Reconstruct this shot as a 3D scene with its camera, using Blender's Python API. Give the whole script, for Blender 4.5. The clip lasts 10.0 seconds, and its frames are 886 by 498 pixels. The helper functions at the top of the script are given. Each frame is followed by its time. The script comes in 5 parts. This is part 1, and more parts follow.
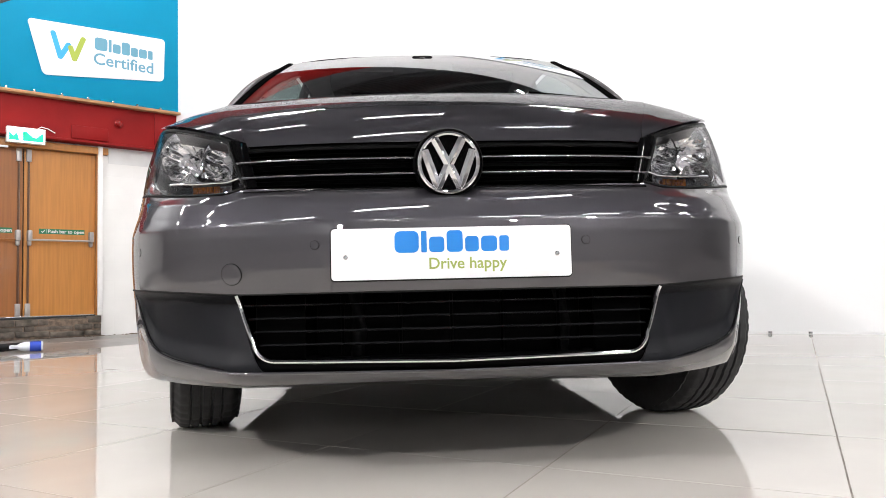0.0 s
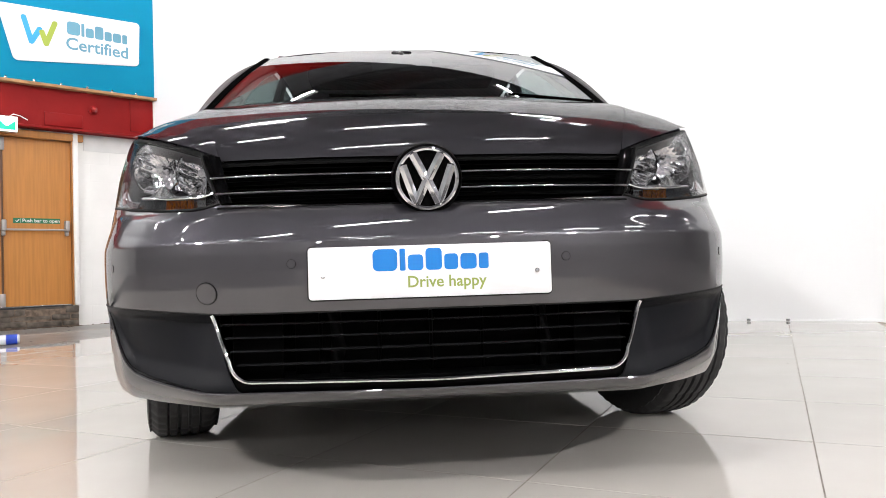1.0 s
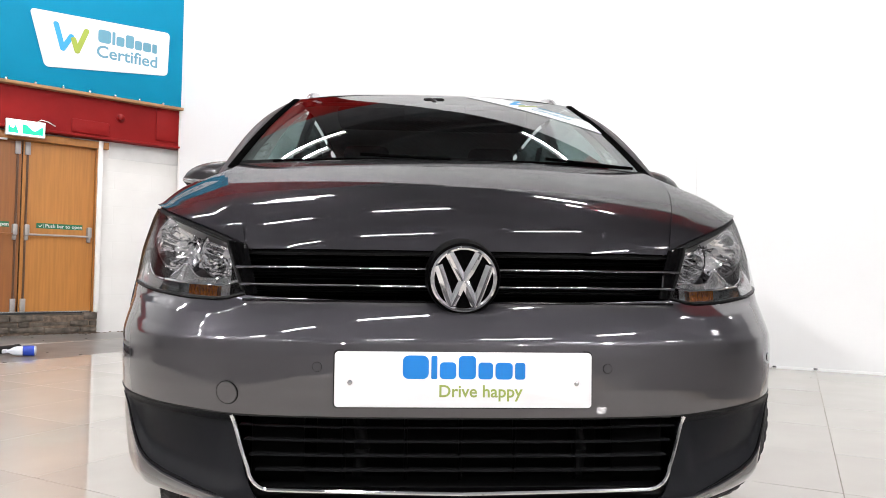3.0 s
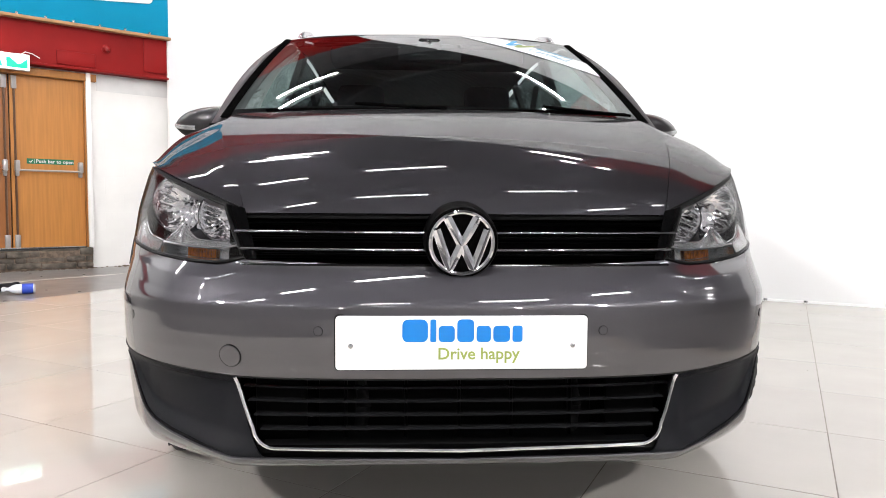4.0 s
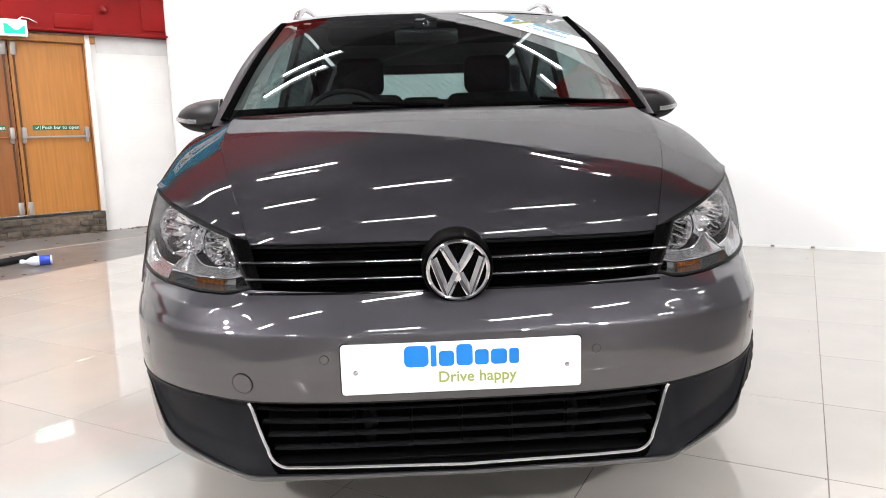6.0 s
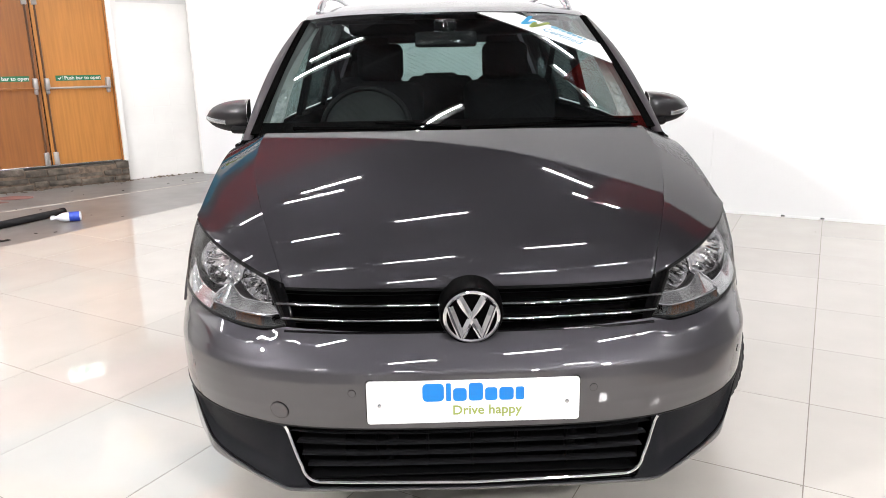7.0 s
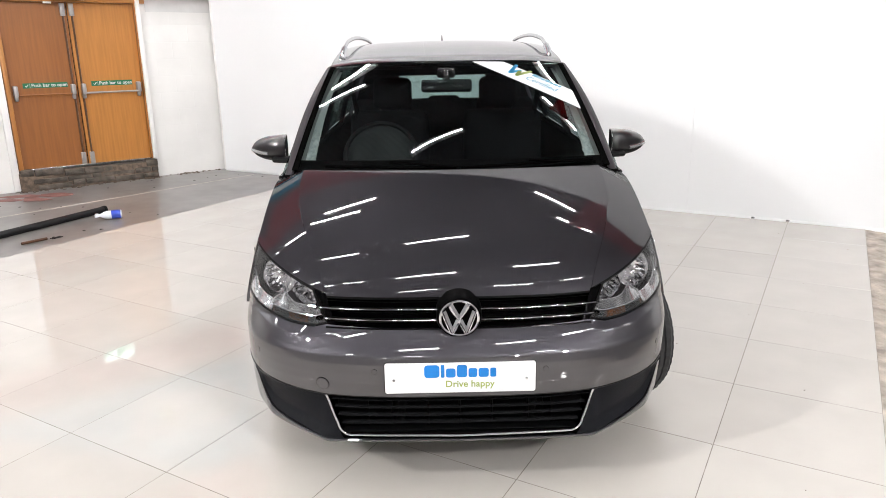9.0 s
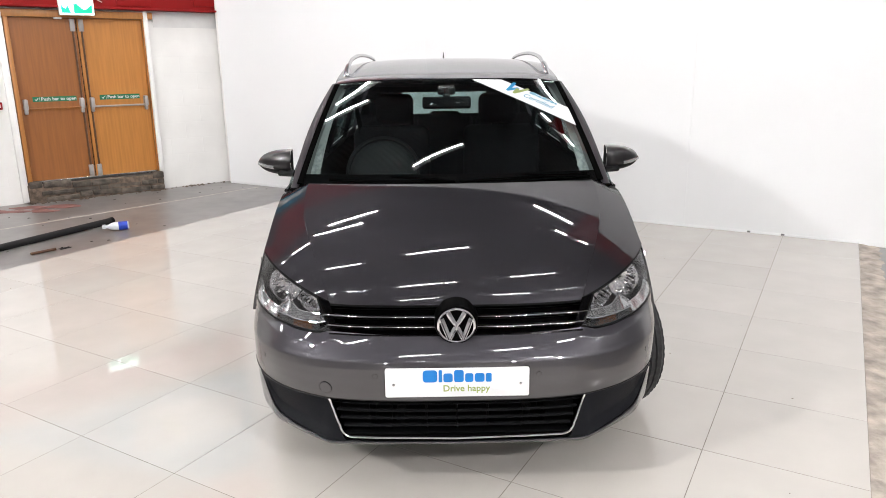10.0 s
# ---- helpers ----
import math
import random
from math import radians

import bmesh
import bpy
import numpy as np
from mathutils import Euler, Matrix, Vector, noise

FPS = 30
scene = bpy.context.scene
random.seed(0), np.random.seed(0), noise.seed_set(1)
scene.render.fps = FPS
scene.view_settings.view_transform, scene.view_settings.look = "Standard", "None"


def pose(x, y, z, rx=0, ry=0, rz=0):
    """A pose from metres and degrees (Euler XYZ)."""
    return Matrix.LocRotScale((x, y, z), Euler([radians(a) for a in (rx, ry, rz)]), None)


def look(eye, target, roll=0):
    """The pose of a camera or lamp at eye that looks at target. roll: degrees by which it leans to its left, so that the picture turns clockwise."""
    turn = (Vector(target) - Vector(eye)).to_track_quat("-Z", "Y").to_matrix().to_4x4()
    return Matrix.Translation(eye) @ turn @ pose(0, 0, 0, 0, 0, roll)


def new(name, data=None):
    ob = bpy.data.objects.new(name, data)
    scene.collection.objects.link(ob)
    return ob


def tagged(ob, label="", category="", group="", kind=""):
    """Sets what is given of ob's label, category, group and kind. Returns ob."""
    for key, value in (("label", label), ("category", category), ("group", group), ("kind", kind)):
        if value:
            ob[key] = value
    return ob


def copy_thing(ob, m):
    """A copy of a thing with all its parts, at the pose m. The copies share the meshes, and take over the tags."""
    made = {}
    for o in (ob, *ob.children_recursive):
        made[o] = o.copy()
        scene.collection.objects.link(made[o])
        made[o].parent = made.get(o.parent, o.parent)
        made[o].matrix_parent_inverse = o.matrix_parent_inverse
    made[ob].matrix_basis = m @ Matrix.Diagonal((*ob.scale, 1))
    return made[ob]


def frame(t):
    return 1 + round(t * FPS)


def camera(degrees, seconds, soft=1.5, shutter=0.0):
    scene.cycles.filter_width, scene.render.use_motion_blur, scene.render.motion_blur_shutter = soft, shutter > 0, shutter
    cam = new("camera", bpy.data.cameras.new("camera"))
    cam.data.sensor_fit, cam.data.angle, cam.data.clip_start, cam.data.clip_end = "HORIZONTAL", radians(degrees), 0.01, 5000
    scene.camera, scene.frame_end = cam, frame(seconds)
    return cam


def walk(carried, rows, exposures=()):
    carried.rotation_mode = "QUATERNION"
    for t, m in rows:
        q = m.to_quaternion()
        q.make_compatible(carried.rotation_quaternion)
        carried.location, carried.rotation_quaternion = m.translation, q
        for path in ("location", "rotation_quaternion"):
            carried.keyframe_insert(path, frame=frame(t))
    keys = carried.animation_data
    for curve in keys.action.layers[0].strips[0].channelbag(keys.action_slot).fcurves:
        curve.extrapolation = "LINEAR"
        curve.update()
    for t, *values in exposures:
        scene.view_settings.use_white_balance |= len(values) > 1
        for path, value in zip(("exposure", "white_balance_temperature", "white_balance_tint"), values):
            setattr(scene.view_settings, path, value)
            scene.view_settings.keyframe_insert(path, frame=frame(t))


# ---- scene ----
cam = camera(63.3, 10.0, soft=0.9)
PATH = [
    (0, (-0.084, 1.352, 0.414), (-0.001, 3.347, 0.534), -1.4),
    (0.5, (-0.079, 1.361, 0.455), (0.018, 3.357, 0.539), -1.1),
    (1, (-0.074, 1.367, 0.495), (0.057, 3.362, 0.559), -1.8),
    (1.5, (-0.074, 1.374, 0.548), (0.056, 3.369, 0.585), -1.0),
    (2, (-0.073, 1.406, 0.595), (0.051, 3.402, 0.607), -0.1),
    (2.5, (-0.093, 1.443, 0.646), (-0.031, 3.44, 0.743), 2.1),
    (2.7, (-0.1, 1.447, 0.669), (-0.038, 3.444, 0.766), 1.3),
    (3.8, (-0.116, 1.441, 0.773), (-0.01, 3.437, 0.699), 0.7),
    (4, (-0.115, 1.441, 0.782), (-0.015, 3.434, 0.659), 0.4),
    (4.5, (-0.095, 1.444, 0.822), (-0.017, 3.434, 0.636), -0.9),
    (5, (-0.078, 1.423, 0.881), (-0.003, 3.41, 0.663), -1.6),
    (5.5, (-0.08, 1.412, 0.921), (-0.006, 3.397, 0.688), -1.6),
    (6.8, (-0.083, 1.352, 1.206), (-0.043, 3.299, 0.748), -1.9),
    (7, (-0.082, 1.293, 1.287), (-0.064, 3.232, 0.799), -1.1),
    (7.5, (-0.06, 1.131, 1.433), (-0.079, 3.049, 0.866), -1.6),
    (8, (-0.091, 0.941, 1.527), (-0.082, 2.862, 0.97), -1.5),
    (8.5, (-0.091, 0.801, 1.57), (-0.071, 2.731, 1.047), -1.3),
    (9, (-0.046, 0.633, 1.585), (-0.051, 2.561, 1.053), -1.0),
    (9.5, (-0.017, 0.538, 1.609), (-0.028, 2.475, 1.111), -0.9),
    (10, (-0.031, 0.513, 1.608), (-0.042, 2.45, 1.111), -0.8),
]
EXPOSURES = [(0.0, -0.14), (2.5, -0.23), (4.5, 0.0), (5.5, 0.0), (7.0, 0.08), (8.5, -0.07), (9.5, -0.20), (10.0, -0.23)]
walk(cam, [(t, look(eye, target, roll)) for t, eye, target, roll in PATH], EXPOSURES)

# ---- world ----
world = bpy.data.worlds.new("hall_air")
world.use_nodes = True
world.node_tree.nodes["Background"].inputs[0].default_value = (0.8, 0.85, 0.9, 1)
world.node_tree.nodes["Background"].inputs[1].default_value = 0.05
scene.world = world


# ---- materials ----
def mat(name, color, rough=0.5, metal=0.0, vary=0.12, scale=6.0, bump=0.0, bscale=60.0, coat=0.0, spec=0.5, coat_ior=1.6,
        stretch=(1, 1, 1), rvary=0.1, dark=None, per=0.0, emit=0.0, space="Object"):
    m = bpy.data.materials.new(name)
    m.use_nodes = True
    nt = m.node_tree
    p = nt.nodes["Principled BSDF"]
    p.inputs["Metallic"].default_value = metal
    p.inputs["Coat Weight"].default_value = coat
    p.inputs["Coat Roughness"].default_value = 0.02
    p.inputs["Coat IOR"].default_value = coat_ior
    p.inputs["Specular IOR Level"].default_value = spec
    tc = nt.nodes.new("ShaderNodeTexCoord")
    mp = nt.nodes.new("ShaderNodeMapping")
    mp.inputs["Scale"].default_value = stretch
    nt.links.new(tc.outputs[space], mp.inputs[0])
    n1 = nt.nodes.new("ShaderNodeTexNoise")
    n1.inputs["Scale"].default_value, n1.inputs["Detail"].default_value = scale, 6
    nt.links.new(mp.outputs[0], n1.inputs["Vector"])
    ramp = nt.nodes.new("ShaderNodeMapRange")
    ramp.inputs["From Min"].default_value, ramp.inputs["From Max"].default_value = 0.3, 0.7
    nt.links.new(n1.outputs["Fac"], ramp.inputs["Value"])
    mix = nt.nodes.new("ShaderNodeMix")
    mix.data_type = "RGBA"
    lo = dark if dark else tuple(c * (1 - vary) for c in color)
    mix.inputs["A"].default_value = (*lo, 1)
    mix.inputs["B"].default_value = (*[min(1, c * (1 + vary)) for c in color], 1)
    nt.links.new(ramp.outputs[0], mix.inputs["Factor"])
    out = mix.outputs["Result"]
    if per:
        oi = nt.nodes.new("ShaderNodeObjectInfo")
        mr = nt.nodes.new("ShaderNodeMapRange")
        mr.inputs["To Min"].default_value, mr.inputs["To Max"].default_value = 1 - per, 1 + per
        nt.links.new(oi.outputs["Random"], mr.inputs["Value"])
        mul = nt.nodes.new("ShaderNodeVectorMath")
        mul.operation = "SCALE"
        nt.links.new(out, mul.inputs[0])
        nt.links.new(mr.outputs[0], mul.inputs["Scale"])
        out = mul.outputs[0]
    nt.links.new(out, p.inputs["Base Color"])
    n2 = nt.nodes.new("ShaderNodeTexNoise")
    n2.inputs["Scale"].default_value, n2.inputs["Detail"].default_value = bscale, 4
    nt.links.new(mp.outputs[0], n2.inputs["Vector"])
    rr = nt.nodes.new("ShaderNodeMapRange")
    rr.inputs["To Min"].default_value, rr.inputs["To Max"].default_value = max(0, rough - rvary * rough), min(1, rough + rvary * rough)
    nt.links.new(n2.outputs["Fac"], rr.inputs["Value"])
    nt.links.new(rr.outputs[0], p.inputs["Roughness"])
    if bump:
        bp = nt.nodes.new("ShaderNodeBump")
        bp.inputs["Strength"].default_value, bp.inputs["Distance"].default_value = 1.0, bump
        nt.links.new(n2.outputs["Fac"], bp.inputs["Height"])
        nt.links.new(bp.outputs[0], p.inputs["Normal"])
    if emit:
        p.inputs["Emission Color"].default_value = (*color, 1)
        p.inputs["Emission Strength"].default_value = emit
    return m


def lamp_mat(name, color, strength):
    m = bpy.data.materials.new(name)
    m.use_nodes = True
    nt = m.node_tree
    nt.nodes.remove(nt.nodes["Principled BSDF"])
    e = nt.nodes.new("ShaderNodeEmission")
    e.inputs[0].default_value, e.inputs[1].default_value = (*color, 1), strength
    nt.links.new(e.outputs[0], nt.nodes["Material Output"].inputs[0])
    return m


def pane_mat(name, tint, gloss=1.0, rough=0.0):
    """Clear pane: lets light through with a tint, mirrors by Fresnel."""
    m = bpy.data.materials.new(name)
    m.use_nodes = True
    nt = m.node_tree
    nt.nodes.remove(nt.nodes["Principled BSDF"])
    tr = nt.nodes.new("ShaderNodeBsdfTransparent")
    tr.inputs[0].default_value = (*tint, 1)
    gl = nt.nodes.new("ShaderNodeBsdfGlossy")
    gl.inputs["Roughness"].default_value = rough
    lw = nt.nodes.new("ShaderNodeLayerWeight")
    lw.inputs["Blend"].default_value = 0.5
    pw = nt.nodes.new("ShaderNodeMath")
    pw.operation = "POWER"
    pw.inputs[1].default_value = 4.5
    nt.links.new(lw.outputs["Facing"], pw.inputs[0])
    mul = nt.nodes.new("ShaderNodeMath")
    mul.operation = "MULTIPLY_ADD"
    mul.inputs[1].default_value = 0.93 * gloss
    mul.inputs[2].default_value = 0.06 * gloss
    nt.links.new(pw.outputs[0], mul.inputs[0])
    mx = nt.nodes.new("ShaderNodeMixShader")
    nt.links.new(mul.outputs[0], mx.inputs[0])
    nt.links.new(tr.outputs[0], mx.inputs[1])
    nt.links.new(gl.outputs[0], mx.inputs[2])
    nt.links.new(mx.outputs[0], nt.nodes["Material Output"].inputs[0])
    return m


def brick_paint(name):
    """White paint over brickwork: faint courses, dirt towards grey."""
    m = mat(name, (0.74, 0.73, 0.71), 0.6, vary=0.05, scale=2.0, bscale=40)
    nt = m.node_tree
    tc = [n for n in nt.nodes if n.type == "MAPPING"][0]
    br = nt.nodes.new("ShaderNodeTexBrick")
    br.inputs["Scale"].default_value = 1.0
    br.inputs["Brick Width"].default_value, br.inputs["Row Height"].default_value = 0.45, 0.22
    br.inputs["Mortar Size"].default_value, br.inputs["Mortar Smooth"].default_value = 0.006, 0.6
    sw = nt.nodes.new("ShaderNodeSeparateXYZ")
    cb = nt.nodes.new("ShaderNodeCombineXYZ")
    nt.links.new(tc.outputs[0], sw.inputs[0])
    nt.links.new(sw.outputs["X"], cb.inputs["X"])
    nt.links.new(sw.outputs["Z"], cb.inputs["Y"])
    nt.links.new(cb.outputs[0], br.inputs["Vector"])
    bp = nt.nodes.new("ShaderNodeBump")
    bp.invert = True
    bp.inputs["Distance"].default_value = 0.0006
    nt.links.new(br.outputs["Fac"], bp.inputs["Height"])
    nt.links.new(bp.outputs[0], nt.nodes["Principled BSDF"].inputs["Normal"])
    return m


def wood_mat(name, color, dark):
    m = mat(name, color, 0.42, vary=0.1, scale=3.0, stretch=(14, 14, 0.7), bscale=30, dark=dark, coat=0.15)
    return m


PAINT = mat("grey_metallic_paint", (0.056, 0.054, 0.062), 0.46, 0.9, vary=0.03, scale=900, rvary=0.02, bscale=200, coat=1.0, coat_ior=1.88)
PAINT.node_tree.nodes["Principled BSDF"].inputs["Specular Tint"].default_value = (0.5, 0.5, 0.52, 1)
GRILLE = mat("deep_black_grille_plastic", (0.0012, 0.0012, 0.0013), 0.5, spec=0.02, vary=0.2, scale=40)
CAP_BLACK = mat("smooth_black_trim", (0.0018, 0.0018, 0.002), 0.06, spec=0.035, vary=0.2, scale=30)
LID_GREY = mat("dark_grey_lamp_lid", (0.022, 0.018, 0.021), 0.30, 0.2, vary=0.08, scale=60)
BEZEL = mat("satin_grey_bezel", (0.46, 0.47, 0.48), 0.16, 0.75, vary=0.06, scale=40)
SLAT = mat("black_grille_slat", (0.010, 0.010, 0.011), 0.22, spec=0.6, vary=0.2, scale=40)
FRIT = mat("black_glass_print", (0.002, 0.002, 0.002), 0.6, spec=0.0, vary=0.2, scale=40)
# body paint of the pillars, darkened and dulled in place of their shade
PILLAR = mat("shaded_body_paint", (0.026, 0.023, 0.027), 0.45, 0.0, spec=0.15, vary=0.05, scale=300, coat=0.08)
SHELL = mat("dark_gloss_mirror_shell", (0.016, 0.015, 0.017), 0.3, 0.5, vary=0.05, scale=300, coat=1.0, coat_ior=1.45)
PLASTIC = mat("dark_grey_plastic", (0.008, 0.0085, 0.0105), 0.45, spec=0.11, vary=0.1, scale=200, bump=0.0003, bscale=900)
BLACK = mat("gloss_black_plastic", (0.003, 0.003, 0.0035), 0.12, spec=0.35, vary=0.2, scale=30)
MATT_BLACK = mat("matt_black_plastic", (0.004, 0.004, 0.0045), 0.6, spec=0.15, vary=0.2, scale=40, bump=0.0003, bscale=500)
CHROME = mat("chrome", (0.82, 0.83, 0.85), 0.06, 1.0, vary=0.03, scale=30, rvary=0.4)
SILVER = mat("brushed_aluminium", (0.55, 0.56, 0.58), 0.25, 1.0, vary=0.05, scale=40)
REFLECTOR = mat("reflector_silver", (0.92, 0.92, 0.94), 0.05, 1.0, vary=0.05, scale=60)
GREY_BEZEL = mat("grey_lamp_bezel", (0.50, 0.51, 0.52), 0.18, 0.85, vary=0.06, scale=40)
AMBER = mat("amber_indicator", (0.34, 0.10, 0.012), 0.16, vary=0.75, scale=120, stretch=(3, 1, 1), coat=1.0)
LENS = pane_mat("clear_lamp_lens", (0.99, 0.99, 0.99), 0.34)
GLASS = pane_mat("green_tinted_glass", (0.56, 0.66, 0.65), 1.15)
SIDE_GLASS = pane_mat("side_glass", (0.66, 0.74, 0.73), 0.5)
PRIVACY = pane_mat("dark_privacy_glass", (0.30, 0.34, 0.34), 0.5)
RUBBER = mat("tyre_rubber", (0.016, 0.016, 0.017), 0.7, vary=0.25, scale=60, bump=0.0006, bscale=300)
FABRIC = mat("dark_seat_fabric", (0.006, 0.0062, 0.007), 0.9, spec=0.05, vary=0.3, scale=120, bump=0.001, bscale=500)
DASH = mat("dashboard_plastic", (0.010, 0.0112, 0.0112), 0.65, spec=0.2, vary=0.15, scale=80, bump=0.0004, bscale=600)
HEADLINER = mat("grey_headliner", (0.11, 0.115, 0.112), 0.9, vary=0.06, scale=90)
PILLAR_TRIM = mat("pale_pillar_trim", (0.27, 0.285, 0.275), 0.8, vary=0.06, scale=90)
FILM = mat("crumpled_clear_film", (0.33, 0.35, 0.345), 0.12, spec=0.7, vary=0.25, scale=40)
MIRROR = mat("mirror_glass", (0.85, 0.87, 0.88), 0.02, 1.0, vary=0.0)
PLATE_WHITE = mat("white_plate_plastic", (0.74, 0.74, 0.755), 0.25, vary=0.02, scale=12, coat=0.2)
BLUE_INK = mat("blue_print", (0.0, 0.175, 0.55), 0.4, vary=0.03)
GREEN_INK = mat("olive_green_print", (0.26, 0.33, 0.07), 0.4, vary=0.03)
TEAL_INK = mat("slate_blue_print", (0.10, 0.28, 0.38), 0.5, vary=0.04)
CYAN_INK = mat("cyan_print", (0.02, 0.32, 0.58), 0.5, vary=0.03)
LIME_INK = mat("lime_print", (0.30, 0.38, 0.04), 0.5, vary=0.03)

TILE = mat("polished_porcelain_tile", (0.55, 0.522, 0.483), 0.028, vary=0.035, scale=3.0, bscale=9, rvary=0.5, per=0.03, spec=0.48)
GROUT = mat("tile_bed_mortar", (0.24, 0.215, 0.19), 0.95, spec=0.05, vary=0.3, scale=14, bump=0.004, bscale=40)
MORTAR = mat("rough_pale_mortar", (0.42, 0.37, 0.32), 0.9, vary=0.35, scale=9, bump=0.01, bscale=35)
ROD_BROWN = mat("brown_painted_rod", (0.085, 0.034, 0.013), 0.4, 0.0, vary=0.1, scale=12)
MORTAR_DIRT = mat("brown_dirt", (0.13, 0.095, 0.07), 0.95, vary=0.5, scale=20, bump=0.002, bscale=60)
CONCRETE = mat("worn_sealed_concrete", (0.20, 0.19, 0.183), 0.32, vary=0.22, scale=1.3, bscale=5, rvary=0.25)
WHITE_WALL = mat("white_painted_board", (0.82, 0.83, 0.84), 0.45, vary=0.012, scale=1.2, bscale=30)
BRICK_WHITE = brick_paint("white_painted_brickwork")
RED = mat("red_painted_steel", (0.21, 0.007, 0.007), 0.5, spec=0.12, vary=0.16, scale=1.6, bscale=20, bump=0.001)
CYAN_BOARD = mat("cyan_sign_board", (0.002, 0.215, 0.36), 0.55, spec=0.12, vary=0.05, scale=2)
DARK_BOARD = mat("dark_grey_sign_board", (0.02, 0.022, 0.025), 0.5, vary=0.05, scale=2)
SIGN_WHITE = mat("white_sign_board", (0.66, 0.675, 0.68), 0.5, vary=0.02)
LEDGE_WOOD = mat("raw_timber_ledge", (0.36, 0.20, 0.09), 0.7, vary=0.25, scale=4, stretch=(1, 8, 8), bump=0.001)
DOOR_DARK = wood_mat("brown_door_veneer", (0.260, 0.090, 0.017), (0.224, 0.077, 0.015))
DOOR_LIGHT = wood_mat("honey_door_veneer", (0.429, 0.174, 0.033), (0.369, 0.150, 0.028))
FRAME_WOOD = wood_mat("varnished_door_frame", (0.400, 0.168, 0.040), (0.344, 0.144, 0.034))
WHITE_GLOSS = mat("white_gloss_trim", (0.80, 0.79, 0.77), 0.35, vary=0.04, scale=5)
STONE = mat("grimy_grey_stone", (0.082, 0.068, 0.055), 0.9, vary=0.75, scale=9, bump=0.008, bscale=28, per=0.3)
DOOR_METAL = mat("grey_push_bar_metal", (0.36, 0.34, 0.33), 0.4, 0.5, vary=0.06, scale=12)
SIGN_GREEN = mat("green_notice", (0.0, 0.13, 0.06), 0.4, vary=0.04)
EXIT_WHITE = mat("lit_exit_panel", (0.75, 0.95, 0.88), 0.4, vary=0.02, emit=2.6)
EXIT_GREEN = mat("lit_exit_green", (0.0, 0.42, 0.24), 0.4, vary=0.02, emit=1.2)
PIPE_BLACK = mat("black_tube", (0.006, 0.006, 0.007), 0.5, spec=0.3, vary=0.2, scale=20)
BOTTLE_WHITE = mat("white_bottle_plastic", (0.72, 0.74, 0.80), 0.3, vary=0.03)
BOTTLE_BLUE = mat("blue_bottle_plastic", (0.02, 0.06, 0.45), 0.3, vary=0.05)
STAIN = mat("flaking_red_floor_paint", (0.25, 0.115, 0.10), 0.7, vary=0.3, scale=7)
LINE_PAINT = mat("worn_pale_floor_line", (0.50, 0.47, 0.43), 0.6, vary=0.25, scale=9)
GREY_CLAD = mat("pale_grey_cladding", (0.76, 0.77, 0.78), 0.6, vary=0.06, scale=1.5)
HALL_GREY = mat("grey_hall_paint", (0.36, 0.355, 0.35), 0.6, vary=0.12, scale=1.2)
HALL_DARK = mat("dark_hall_cladding", (0.27, 0.27, 0.275), 0.6, vary=0.15, scale=1.2)
ROOF_SHEET = mat("dark_roof_sheet", (0.095, 0.095, 0.102), 0.7, vary=0.2, scale=2)
STEEL = mat("dark_roof_steel", (0.09, 0.09, 0.095), 0.6, vary=0.15, scale=5)
TUBE = lamp_mat("fluorescent_tube", (1.0, 0.98, 0.98), 345.0)
FLOOD = lamp_mat("flood_panel", (1.0, 0.97, 0.96), 1330.0)
BATTEN = mat("white_batten_steel", (0.7, 0.7, 0.7), 0.5, vary=0.05)


# ---- mesh helpers ----
def finish(bm, name, material, parent=None, sharp=38):
    for f in bm.faces:
        f.smooth = True
    for e in bm.edges:
        if len(e.link_faces) == 2 and e.calc_face_angle(0) > radians(sharp):
            e.smooth = False
    me = bpy.data.meshes.new(name)
    bm.to_mesh(me)
    bm.free()
    me.materials.append(material)
    ob = new(name, me)
    if parent:
        ob.parent = parent
    return ob


def part(name, bm, material, parent, label="", sharp=38):
    ob = finish(bm, name, material, parent, sharp)
    if label:
        tagged(ob, label)
    return ob


def thing(name, label, category, at=(0, 0, 0), turn=0, group="", kind=""):
    ob = new(name)
    ob.matrix_basis = pose(*at, 0, 0, turn)
    ob.empty_display_size = 0.1
    return tagged(ob, label, category, group, kind)


def box(sx, sy, sz, at=(0, 0, 0), bevel=0.0, seg=2, m=None):
    """Box of the given size; at is the middle of its base."""
    bm = bmesh.new()
    bmesh.ops.create_cube(bm, size=1, matrix=Matrix.Translation((at[0], at[1], at[2] + sz / 2)) @ Matrix.Diagonal((sx, sy, sz, 1)))
    if bevel:
        bmesh.ops.bevel(bm, geom=list(bm.edges), offset=bevel, segments=seg, profile=0.5, affect="EDGES")
    if m:
        bm.transform(m)
    return bm


def grid(f, nu, nv, thick=0.0, flip=False):
    """Patch through f(u, v), u and v from 0 to 1; thick gives it depth."""
    bm = bmesh.new()
    vs = [[bm.verts.new(f(i / nu, j / nv)) for j in range(nv + 1)] for i in range(nu + 1)]
    for i in range(nu):
        for j in range(nv):
            q = [vs[i][j], vs[i + 1][j], vs[i + 1][j + 1], vs[i][j + 1]]
            bm.faces.new(q[::-1] if flip else q)
    bmesh.ops.remove_doubles(bm, verts=bm.verts, dist=1e-5)
    if thick:
        bmesh.ops.solidify(bm, geom=list(bm.faces), thickness=thick)
    return bm


